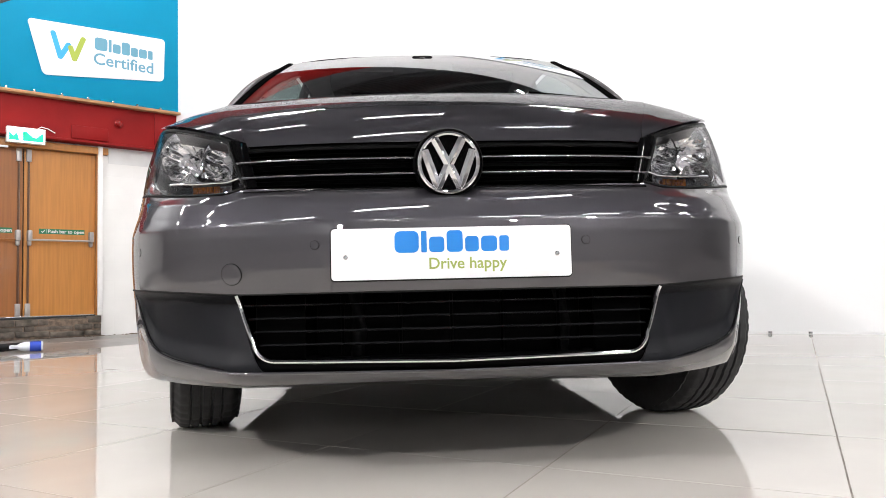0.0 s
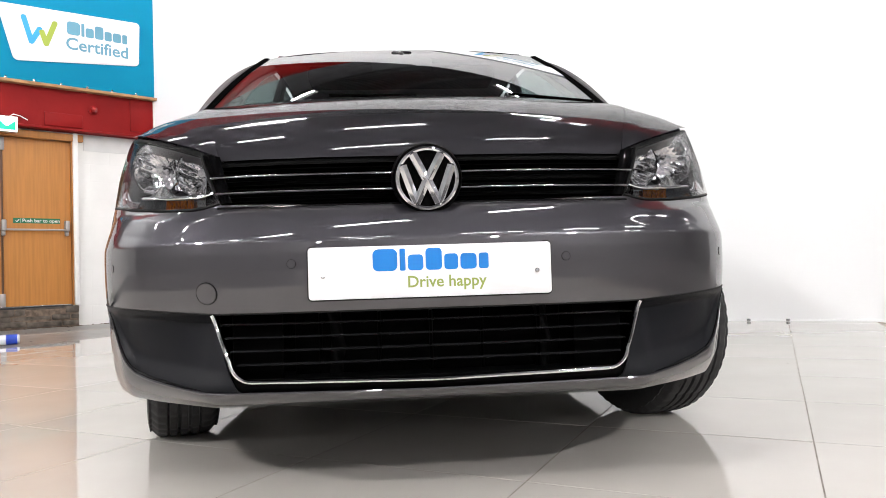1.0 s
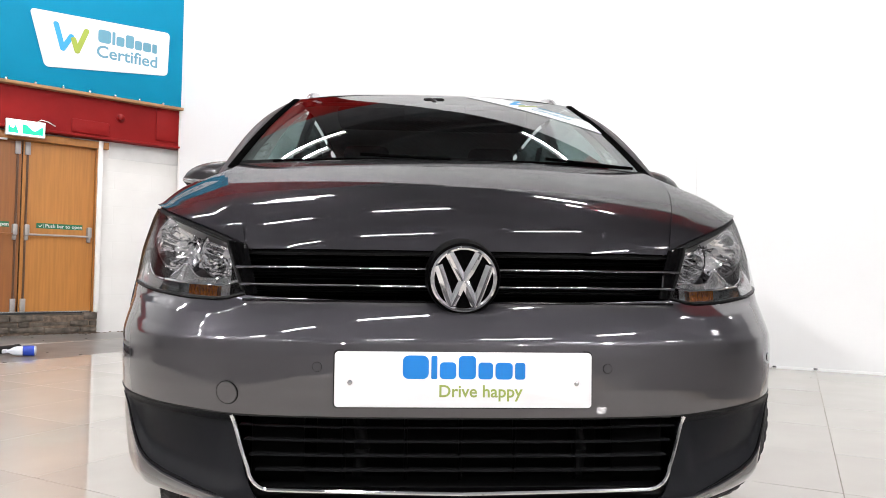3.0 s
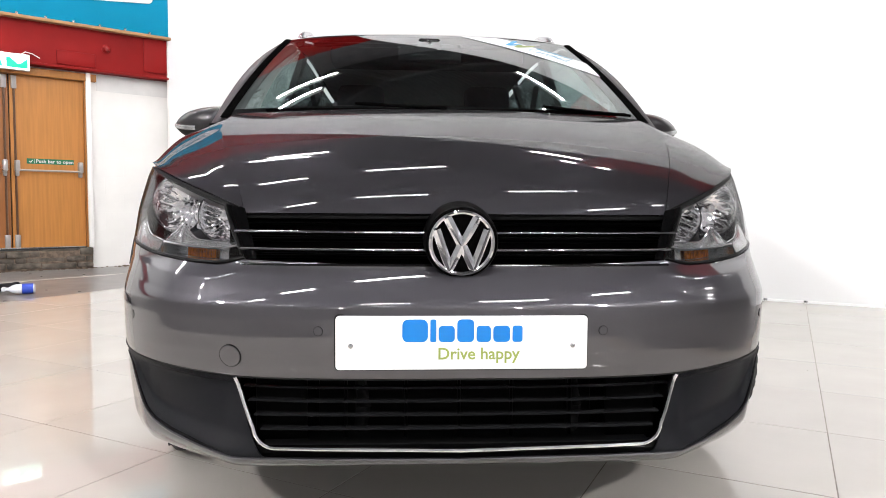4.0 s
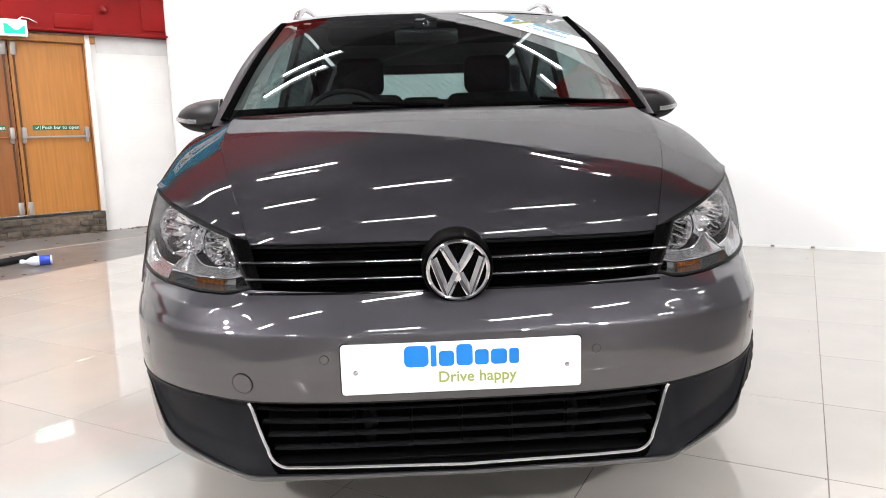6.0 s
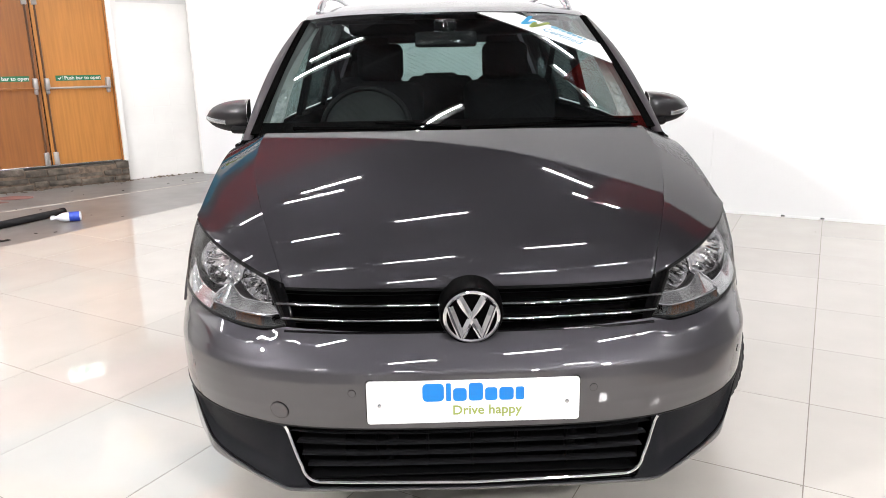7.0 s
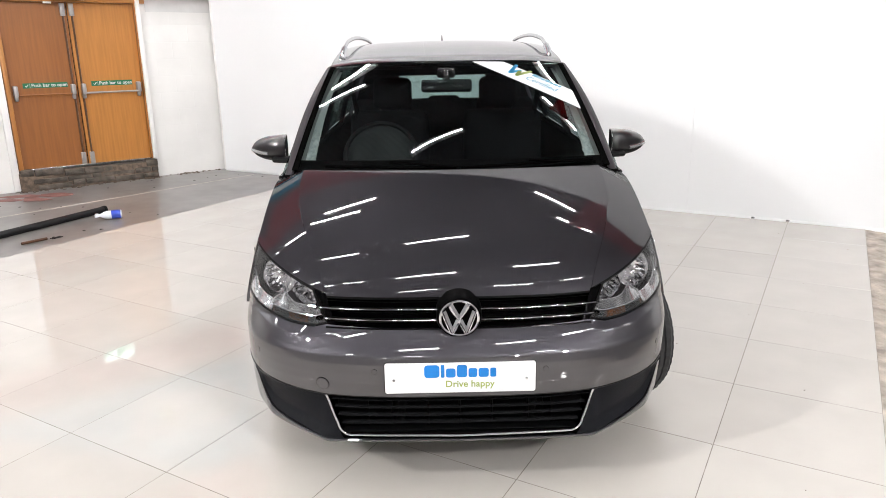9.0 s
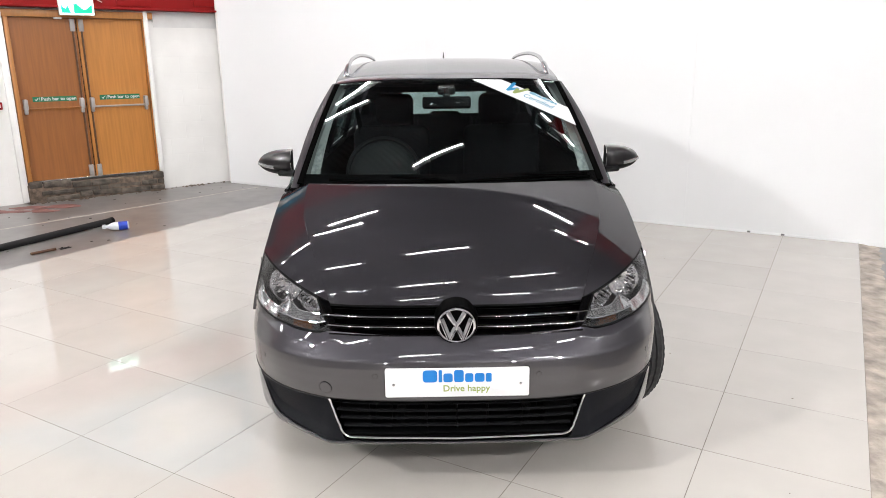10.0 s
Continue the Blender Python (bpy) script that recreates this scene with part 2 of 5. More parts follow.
def lathe(profile, n=32, m=None, close=False):
    """Turns (radius, height) pairs about z."""
    bm = bmesh.new()
    rings = []
    for r, h in profile:
        rings.append([bm.verts.new((r * math.cos(2 * math.pi * k / n), r * math.sin(2 * math.pi * k / n), h)) for k in range(n)])
    pairs = list(zip(rings, rings[1:])) + ([(rings[-1], rings[0])] if close else [])
    for a, b in pairs:
        for k in range(n):
            bm.faces.new((a[k], a[(k + 1) % n], b[(k + 1) % n], b[k]))
    bmesh.ops.remove_doubles(bm, verts=bm.verts, dist=1e-6)
    bmesh.ops.recalc_face_normals(bm, faces=bm.faces)
    if m:
        bm.transform(m)
    return bm


def sweep(points, rx, ry=None, n=10, closed=False, up=(0, 0, 1), taper=None):
    """Bar of elliptic section along points."""
    ry = ry or rx
    bm = bmesh.new()
    pts = [Vector(p) for p in points]
    rings = []
    for i, p in enumerate(pts):
        a = pts[i - 1] if (i or closed) else p
        b = pts[(i + 1) % len(pts)] if (i + 1 < len(pts) or closed) else p
        d = (b - a).normalized()
        side = d.cross(Vector((0, 1, 0)) if abs(d.dot(Vector(up).normalized())) > 0.995 else Vector(up)).normalized()
        top = side.cross(d)
        k = taper(i / (len(pts) - 1)) if taper else 1
        rings.append([bm.verts.new(p + side * rx * k * math.cos(2 * math.pi * j / n) + top * ry * k * math.sin(2 * math.pi * j / n)) for j in range(n)])
    pairs = list(zip(rings, rings[1:])) + ([(rings[-1], rings[0])] if closed else [])
    for a, b in pairs:
        for j in range(n):
            bm.faces.new((a[j], a[(j + 1) % n], b[(j + 1) % n], b[j]))
    if not closed:
        bm.faces.new(rings[0][::-1])
        bm.faces.new(rings[-1])
    bmesh.ops.recalc_face_normals(bm, faces=bm.faces)
    return bm


def slab(outline, depth, m=None, bevel=0.0):
    """Plate of an outline in the x-z plane, its face at y = 0 and its back at y = depth."""
    bm = bmesh.new()
    f = bm.faces.new([bm.verts.new((x, 0, z)) for x, z in outline])
    r = bmesh.ops.extrude_face_region(bm, geom=[f])
    bmesh.ops.translate(bm, verts=[v for v in r["geom"] if isinstance(v, bmesh.types.BMVert)], vec=(0, depth, 0))
    bmesh.ops.recalc_face_normals(bm, faces=bm.faces)
    if bevel:
        bmesh.ops.bevel(bm, geom=list(bm.edges), offset=bevel, segments=2, profile=0.5, affect="EDGES")
    if m:
        bm.transform(m)
    return bm


def rounded(w, h, r, n=6, cx=0, cz=0):
    """Outline of a rounded rectangle in x-z, its middle at cx, cz."""
    pts = []
    for sx, sz, a0 in ((1, 1, 0), (-1, 1, 90), (-1, -1, 180), (1, -1, 270)):
        for k in range(n + 1):
            a = radians(a0 + 90 * k / n)
            pts.append((cx + sx * (w / 2 - r) + r * math.cos(a), cz + sz * (h / 2 - r) + r * math.sin(a)))
    return pts


def stroke(points, w, depth, m=None):
    """Flat bar of constant width along points in x-z, with round ends."""
    bm = bmesh.new()
    for i, ((x0, z0), (x1, z1)) in enumerate(zip(points, points[1:])):
        a = math.atan2(z1 - z0, x1 - x0)
        L = math.hypot(x1 - x0, z1 - z0)
        ring = [(L + w / 2 * math.cos(radians(d)), w / 2 * math.sin(radians(d))) for d in range(-90, 91, 18)]
        ring += [(w / 2 * math.cos(radians(d)), w / 2 * math.sin(radians(d))) for d in range(90, 271, 18)]
        pts = [(x0 + p * math.cos(a) - q * math.sin(a), z0 + p * math.sin(a) + q * math.cos(a)) for p, q in ring]
        one = slab(pts, depth, pose(0, 0.0003 * i, 0))
        me = bpy.data.meshes.new("tmp")
        one.to_mesh(me)
        one.free()
        bm.from_mesh(me)
        bpy.data.meshes.remove(me)
    if m:
        bm.transform(m)
    return bm


def merge(*many):
    bm = bmesh.new()
    for one in many:
        me = bpy.data.meshes.new("tmp")
        one.to_mesh(me)
        one.free()
        bm.from_mesh(me)
        bpy.data.meshes.remove(me)
    return bm


def words(text, size, depth, m):
    """Lettering in the built-in font, standing in the x-z plane and facing -y."""
    cu = bpy.data.curves.new("words", "FONT")
    cu.body, cu.size, cu.extrude, cu.align_x = text, size, depth, "CENTER"
    cu.resolution_u, cu.offset = 3, 0.014 * size
    ob = new("words", cu)
    bpy.context.view_layer.update()
    me = bpy.data.meshes.new_from_object(ob.evaluated_get(bpy.context.evaluated_depsgraph_get()))
    bm = bmesh.new()
    bm.from_mesh(me)
    bpy.data.objects.remove(ob)
    bpy.data.curves.remove(cu)
    bpy.data.meshes.remove(me)
    bm.transform(m @ pose(0, 0, 0, 90, 0, 0))
    return bm


def lerp(a, b, t):
    return a + (b - a) * t


# ---- the hall ----
TILE_U = Vector((math.cos(radians(61.45)), math.sin(radians(61.45)), 0)) * 0.625
TILE_V = Vector((math.cos(radians(-30.7)), math.sin(radians(-30.7)), 0)) * 0.625
CORNER = Vector((3.14, 7.12, 0))          # where one tile joint meets the white partition
DOOR_AT, DOOR_TURN = (-4.03, 10.43, 0), 38.0   # foot of the doors' right edge; the door wall's heading
DOOR_M = pose(*DOOR_AT, 0, 0, DOOR_TURN)   # x along the wall, -y into the hall
PART_M = pose(*CORNER, 0, 0, -30.9)        # x along the partition, -y towards the car
CEIL = 9.0


def ground():
    """One concrete sheet under the whole hall, 18 mm below the tiles."""
    bm = box(26, 26, 0.3, (1, -9, -0.318))
    bm.transform(DOOR_M)
    tagged(finish(bm, "floor", CONCRETE), "worn grey sealed concrete hall floor", "floor", kind="structure")


def hall_walls():
    # door wall, in pieces round the door opening
    W = thing("wall_north", "white painted brick wall with double fire doors", "wall", DOOR_AT, DOOR_TURN, kind="structure")
    for x0, x1, z0, z1 in ((-12, -1.60, -0.02, 2.35), (0.07, 11, -0.02, 2.35), (-1.60, 0.07, 2.30, 2.35)):
        part("brickwork", box(x1 - x0, 0.25, z1 - z0, ((x0 + x1) / 2, 0.125, z0)), BRICK_WHITE, W)
    part("pale_band", box(1.1, 0.006, 0.20, (0.70, -0.003, 2.14)), mat("pale_band_grey", (0.62, 0.62, 0.61), 0.6, vary=0.06), W, "pale grey band on the wall below the beam")
    part("upper_wall", box(8.4, 0.25, 4.4, (1.6, 0.14, 2.9)), RED, W, "red painted upper wall")
    part("gable_cladding", box(8.4, 0.25, CEIL - 7.3, (1.6, 0.14, 7.3)), ROOF_SHEET, W, "dark cladding under the roof")
    part("upper_wall", box(9.4, 0.25, CEIL - 2.9, (-7.3, 0.14, 2.9)), GREY_CLAD, W)
    part("upper_wall", box(5.2, 0.25, CEIL - 2.9, (8.4, 0.14, 2.9)), GREY_CLAD, W)
    R = thing("red_beam", "red painted steel fascia beam above the doors", "beam", DOOR_AT, DOOR_TURN, kind="structure")
    part("web", box(23, 0.20, 0.55, (-0.5, -0.02, 2.35)), RED, R)
    part("lower_flange", box(23, 0.26, 0.025, (-0.5, -0.045, 2.345), 0.004), RED, R)
    part("panel", box(0.55, 0.02, 0.42, (0.95, -0.13, 2.42), 0.006), RED, R)
    part("panel", box(0.42, 0.02, 0.16, (-0.1, -0.13, 2.39), 0.006), RED, R)
    for wname, at, turn, L in (("wall_east", (10.5, -9, 0), 90, 19), ("wall_south", (0.5, -17, 0), 0, 24), ("wall_west", (-10.5, -9, 0), 90, 19)):
        w = thing(wname, "plain hall wall, grey below and dark above", "wall", kind="structure")
        w.matrix_basis = DOOR_M @ pose(*at, 0, 0, turn)
        part("lower_wall", box(L, 0.2, 2.5, (0, 0, -0.02)), HALL_GREY, w)
        part("upper_wall", box(L, 0.2, CEIL - 2.5, (0, 0, 2.48)), HALL_DARK, w)
    # dark profiled roof sheet, ribs across the hall
    bm = bmesh.new()
    n = 150
    rows = []
    for i in range(n + 1):
        for dx, z in ((0.0, 0.0), (0.06, 0.0), (0.075, 0.05), (0.135, 0.05)):
            x = -11 + i * 0.15 + dx
            rows.append((bm.verts.new((x, -18, CEIL + z)), bm.verts.new((x, 0.5, CEIL + z))))
    for a, b in zip(rows, rows[1:]):
        bm.faces.new((a[0], b[0], b[1], a[1]))
    bm.transform(DOOR_M)
    tagged(finish(bm, "ceiling", ROOF_SHEET, sharp=20), "dark profiled metal roof sheeting", "ceiling", kind="structure")
    for k in range(5):
        bm = merge(box(22, 0.12, 0.02, (0, -2.0 - 3.6 * k, CEIL - 0.30)), box(22, 0.012, 0.26, (0, -2.0 - 3.6 * k, CEIL - 0.28)), box(22, 0.12, 0.02, (0, -2.0 - 3.6 * k, CEIL - 0.02)))
        ob = finish(bm, "roof_beam", STEEL)
        ob.matrix_basis = DOOR_M
        tagged(ob, "dark painted steel roof beam under the sheeting", "beam", group="roof beams", kind="structure")


def partition():
    """White studio screen behind the car: boards on a core, with seams and a skirting."""
    P = thing("wall_partition", "tall white painted board partition behind the car", "wall", kind="structure")
    P.matrix_basis = PART_M
    x0, x1, top = -7.34, 3.4, PART_TOP
    part("core", box(x1 - x0 - 0.004, 0.09, top - 0.004, ((x0 + x1) / 2, 0.057, -0.01)), WHITE_WALL, P)
    xs = [x0, -3.96, -0.912, 2.14, x1]
    zs = [-0.017, 1.53, 3.07, top]
    for a, b in zip(xs, xs[1:]):
        for c, d in zip(zs, zs[1:]):
            part("board", box(b - a - 0.0014, 0.012, d - c - 0.0014, ((a + b) / 2, 0.006, c + 0.0006)), WHITE_WALL, P)
    part("skirting", box(x1 - x0, 0.006, 0.034, ((x0 + x1) / 2, -0.0035, -0.0165), 0.001), WHITE_WALL, P)
    part("corner_bead", box(0.03, 0.105, top, (x0 - 0.017, 0.05, 0), 0.003), WHITE_GLOSS, P)
    B = thing("head_beam", "red painted steel beam along the top of the partition", "beam", kind="structure")
    B.matrix_basis = PART_M
    part("web", box(4.4, 0.10, 1.5, (1.2, 0.06, top), 0.004), RED, B)
    part("flange", box(4.4, 0.22, 0.03, (1.2, 0.06, top + 1.5), 0.004), RED, B)
    for x in (-1.78, 0.0, -0.30):
        part("skirting_clip", box(0.03, 0.012, 0.02, (x, -0.018, 0.002), 0.003), SILVER, P)


def fire_doors():
    D = thing("door_1", "pair of closed wood veneer fire doors with push bars", "door", DOOR_AT, DOOR_TURN, kind="structure")
    mid, z0, z1 = -0.785, 0.25, 2.235
    for x0, x1, m, lab in ((-1.54, mid - 0.006, DOOR_DARK, "brown veneer door leaf"), (mid + 0.006, 0.0, DOOR_LIGHT, "honey veneer door leaf")):
        leaf = part("leaf", box(x1 - x0, 0.045, z1 - z0, ((x0 + x1) / 2, 0.04, z0), 0.002, 1), m, D, lab)
        notice = part("notice", box(0.50, 0.003, 0.062, ((x0 + x1) / 2 + 0.02, 0.0155, 1.225)), SIGN_GREEN, leaf, "green push bar notice")
        cx = (x0 + x1) / 2 + 0.02
        part("lettering", words("Push bar to open", 0.058, 0.0006, pose(cx + 0.045, 0.0128, 1.239)), SIGN_WHITE, leaf)
        part("tick", merge(stroke([(cx - 0.222, 1.253), (cx - 0.21, 1.242), (cx - 0.19, 1.268)], 0.008, 0.001, pose(0, 0.0128, 0)),
                           box(0.003, 0.001, 0.05, (cx - 0.172, 0.0133, 1.231))), SIGN_WHITE, leaf)
        light = x0 > mid
        bar = part("push_bar", sweep([(x0 + 0.05, -0.05, 1.145), (x1 - 0.05, -0.05, 1.145)], 0.012 if light else 0.009, n=12), DOOR_METAL if light else DOOR_DARK, D, "grey metal push bar" if light else "brown push bar")
        for x in (x0 + 0.055, x1 - 0.055):
            part("bracket", merge(box(0.050, 0.085, 0.13, (x, -0.022, 1.13), 0.012), box(0.042, 0.05, 0.07, (x, -0.008, 1.075), 0.015)), DOOR_METAL, bar)
        xm = x1 - 0.045 if x0 < mid - 0.1 else x0 + 0.045
        rod = part("bolt_rod", sweep([(xm, 0.005, z0 + 0.02), (xm, 0.005, z1 - 0.02)], 0.012, n=8), ROD_BROWN, D, "vertical bolt rod")
        for z in (z1 - 0.16, z0):
            part("keeper", box(0.055, 0.035, 0.15, (xm, 0.005, z), 0.006), DOOR_METAL, rod)
    # black strip in the slit, standing in for the shade of the gap
    part("gap_shade", box(0.024, 0.02, z1 - z0, (mid, 0.052, z0), 0.004), MATT_BLACK, D, "black strip for the shade between the leaves")
    part("threshold", box(1.60, 0.09, 0.014, (-0.77, 0.03, 0.236), 0.003), SILVER, D)
    part("head_frame", box(1.78, 0.10, 0.085, (-0.755, -0.01, 2.237), 0.005), FRAME_WOOD, D)
    part("jamb", box(0.05, 0.09, 2.0, (-1.567, -0.002, 0.237), 0.004), FRAME_WOOD, D)
    part("jamb", box(0.012, 0.09, 2.0, (0.008, 0.0, 0.237), 0.003), FRAME_WOOD, D)
    part("architrave", box(0.055, 0.10, 2.10, (0.043, -0.015, 0.237), 0.006), WHITE_GLOSS, D, "white painted side trim")
    part("architrave", box(0.075, 0.10, 2.30, (-1.64, -0.015, 0.0), 0.006), WHITE_GLOSS, D, "white painted side trim")
    part("closer_tag", box(0.09, 0.02, 0.035, (-1.0, -0.045, 2.215), 0.003), WHITE_GLOSS, D)
    # stone threshold under the doors, block by block
    S = thing("door_step", "grimy grey stone step under the doors", "step", DOOR_AT, DOOR_TURN, kind="structure")
    part("bed", box(1.66, 0.16, 0.232, (-0.78, -0.004, -0.02), 0.01), MORTAR_DIRT, S)
    rng = random.Random(4)
    for row, (zb, h) in enumerate(((0.0, 0.072), (0.076, 0.07), (0.150, 0.080))):
        x = -1.60 + 0.13 * (row % 2)
        while x < 0.02:
            L = rng.uniform(0.10, 0.42)
            L = min(L, 0.055 - x)
            if L > 0.05:
                b = part("stone", box(L - 0.012, 0.12 + rng.uniform(-0.015, 0.015), h - rng.uniform(0.0, 0.02), (x + L / 2, -0.035 - rng.uniform(-0.012, 0.018), zb), rng.uniform(0.006, 0.016)), STONE, S)
                b.rotation_euler = (0, radians(rng.uniform(-0.9, 0.9)), 0)
            x += L
    X = thing("exit_sign", "lit green and white emergency exit sign over the doors", "sign", tuple(DOOR_M @ Vector((-0.015, 0, -0.045))), DOOR_TURN)
    part("housing", box(0.40, 0.06, 0.185, (-0.785, -0.17, 2.30), 0.008), WHITE_GLOSS, X)
    part("panel", box(0.38, 0.004, 0.165, (-0.785, -0.202, 2.31)), EXIT_WHITE, X, "glowing pale panel")
    for outline in ([(-0.175, 0.02), (-0.07, 0.02), (-0.085, 0.075), (-0.105, 0.115), (-0.125, 0.07), (-0.15, 0.085), (-0.175, 0.125)],
                    [(-0.035, 0.02), (0.175, 0.02), (0.175, 0.13), (0.10, 0.065), (0.075, 0.065), (0.0, 0.13), (-0.035, 0.13)]):
        part("pictogram", slab(outline, 0.002, pose(-0.785, -0.2065, 2.305)), EXIT_GREEN, X)
    part("bracket", box(0.05, 0.10, 0.03, (-0.785, -0.10, 2.44), 0.004), WHITE_GLOSS, X)
    part("wire", sweep([(-0.70, -0.16, 2.46), (-0.62, -0.15, 2.52), (-0.55, -0.14, 2.51), (-0.47, -0.135, 2.47)], 0.006, n=6), WHITE_GLOSS, X)
    B = thing("alarm_sounder", "small round red fire alarm sounder on the beam", "alarm", DOOR_AT, DOOR_TURN)
    part("base", lathe([(0, 0), (0.05, 0), (0.055, 0.02), (0.04, 0.03)], 20, pose(0.235, -0.12, 2.635, 90)), RED, B)
    part("dome", lathe([(0.04, 0.028), (0.036, 0.055), (0.02, 0.07), (0, 0.073)], 20, pose(0.235, -0.12, 2.635, 90)), mat("alarm_dome_plastic", (0.24, 0.008, 0.008), 0.2, vary=0.1), B)
    C = thing("call_point", "small red fire alarm call point on the wall", "alarm", DOOR_AT, DOOR_TURN)
    part("box", box(0.09, 0.05, 0.09, (-1.78, -0.025, 1.15), 0.008), RED, C)
    part("face", box(0.05, 0.004, 0.04, (-1.78, -0.052, 1.175)), SIGN_WHITE, C)


def letter_bars(w, h, m=None, tall=(1, 1, 0.72, 1, 0.72, 0.72, 0.72), wide=(1.5, 0.35, 0.95, 1.0, 0.85, 1.0, 0.6)):
    """A brand word as plain rounded bars, one a letter; the middle of its foot at the origin."""
    gap = 0.14
    unit = w / (sum(wide) + gap * (len(wide) - 1))
    x = -w / 2
    bars = []
    for t, k in zip(tall, wide):
        bars.append(slab(rounded(k * unit, h * t, min(k * unit, h * t) * 0.25, 4, x + k * unit / 2, h * t / 2), 0.0012, m))
        x += (k + gap) * unit
    return bars


def mark(w, blue, green, parent, m):
    """Two-coloured zigzag mark of width w."""
    k = w / 0.42
    part("mark_blue", stroke([(-0.21 * k, 0.20 * k), (-0.11 * k, -0.19 * k), (0.0, 0.04 * k)], 0.075 * k, 0.0012, m), blue, parent)
    part("mark_green", stroke([(0.03 * k, 0.0), (0.085 * k, -0.19 * k), (0.205 * k, 0.18 * k)], 0.075 * k, 0.0012, m @ pose(0, -0.001, 0)), green, parent)


def hall_sign():
    S = thing("sign_board", "large cyan dealer sign board with a white name panel", "sign", tuple(DOOR_M @ Vector((-0.06, 0, -0.05))), DOOR_TURN)
    part("board", box(5.0, 0.03, 1.75, (-1.4, -0.16, 2.925), 0.004), CYAN_BOARD, S)
    part("corner_panel", slab([(-3.9, 4.676), (-3.9, 2.94), (-2.6, 2.94), (-0.36, 4.30), (0.20, 4.676)], 0.006, pose(0, -0.182, 0)), DARK_BOARD, S, "dark grey slanting corner of the board")
    quad = [(-0.745, 3.80), (-0.571, 3.15), (0.837, 3.31), (0.853, 3.87)]
    bm = slab(quad, 0.012, pose(0, -0.189, 0))
    bmesh.ops.bevel(bm, geom=[e for e in bm.edges if abs(e.verts[0].co.y - e.verts[1].co.y) > 0.005], offset=0.05, segments=5, profile=0.5, affect="EDGES")
    panel = part("name_panel", bm, SIGN_WHITE, S, "white rounded name panel")
    mark(0.335, CYAN_INK, LIME_INK, panel, pose(-0.30, -0.1905, 3.535) @ Matrix.Diagonal((1, 1, 0.9, 1)))
    for bm in letter_bars(0.70, 0.16, pose(0.345, -0.1905, 3.565)):
        part("name_bar", bm, TEAL_INK, panel)
    part("lettering", words("Certified", 0.205, 0.0006, pose(0.345, -0.1905, 3.385)), TEAL_INK, panel)
    L = thing("sign_ledge", "rough timber batten under the sign board", "ledge", tuple(DOOR_M @ Vector((0, 0, -0.05))), DOOR_TURN, kind="structure")
    part("batten", box(5.2, 0.10, 0.035, (-1.4, -0.17, 2.888), 0.004), LEDGE_WOOD, L)
    for k in range(9):
        part("bolt", lathe([(0, 0), (0.016, 0), (0.014, 0.014), (0, 0.016)], 8, pose(-1.3 + 0.29 * k, -0.19, 2.94, 90)), SILVER, L)


def floor_clutter():
    T = thing("black_tube", "long thick black tube lying on the concrete", "tube")
    a, b = Vector((-3.66, 8.14, 0.018)), Vector((-4.75, 5.62, 0.018))
    d = (b - a).normalized()
    part("shell", sweep([a, a + d * 0.7, b], 0.034, 0.034, 20), PIPE_BLACK, T)
    part("end_ring", sweep([a - d * 0.004, a + d * 0.03], 0.037, 0.037, 20), MATT_BLACK, T)
    K = thing("scraper_tool", "small dark scraper lying on the concrete", "tool")
    part("blade", box(0.10, 0.05, 0.004, (0, 0, -0.016), m=pose(-3.62, 7.05, 0, 0, 0, 58)), MATT_BLACK, K)
    part("grip", sweep([(-3.67, 6.98, -0.004), (-3.80, 6.80, -0.003)], 0.014, 0.013, 10), ROD_BROWN, K)
    B = thing("spray_bottle", "white and blue trigger spray bottle lying down", "bottle")
    B.matrix_basis = pose(-3.44, 7.80, 0.03, 0, 90, 204)
    prof = [(0, -0.10), (0.034, -0.10), (0.042, -0.094), (0.044, -0.03), (0.043, 0.04), (0.032, 0.075), (0.016, 0.10), (0.014, 0.12)]
    part("body", lathe(prof, 20), BOTTLE_WHITE, B, "white bottle body")
    part("label_band", lathe([(0.0452, -0.085), (0.0455, -0.03), (0.0446, 0.0)], 20), BOTTLE_BLUE, B, "blue label")
    part("trigger_head", merge(box(0.03, 0.09, 0.035, (0, -0.02, 0.12), 0.006), box(0.012, 0.018, 0.06, (0, -0.05, 0.07), 0.004)), BOTTLE_WHITE, B)
    part("nozzle", sweep([(0, -0.06, 0.137), (0, -0.085, 0.137)], 0.009, n=8), BOTTLE_BLUE, B)
    M = thing("floor_line", "worn pale painted line on the concrete floor", "floor marking", kind="structure")
    bm = box(4.4, 0.035, 0.002, (0, 0, 0), m=pose(-4.05, 8.76, -0.018, 0, 0, 50.9))
    part("stripe", bm, LINE_PAINT, M)
    F = thing("paint_stain", "patch of flaking red paint on the concrete", "stain", kind="structure")
    rng = random.Random(9)
    for k in range(9):
        r = rng.uniform(0.05, 0.16)
        pts = [(r * rng.uniform(0.6, 1.2) * math.cos(i * 0.5236) * 1.7, r * rng.uniform(0.6, 1.2) * math.sin(i * 0.5236)) for i in range(12)]
        bm = slab(pts, 0.0015, pose(-5.05 + rng.uniform(-0.35, 0.3), 9.05 + rng.uniform(-0.25, 0.2), -0.0165 + k * 0.0002, 90, 0, 0))
        part("flake", bm, STAIN, F)


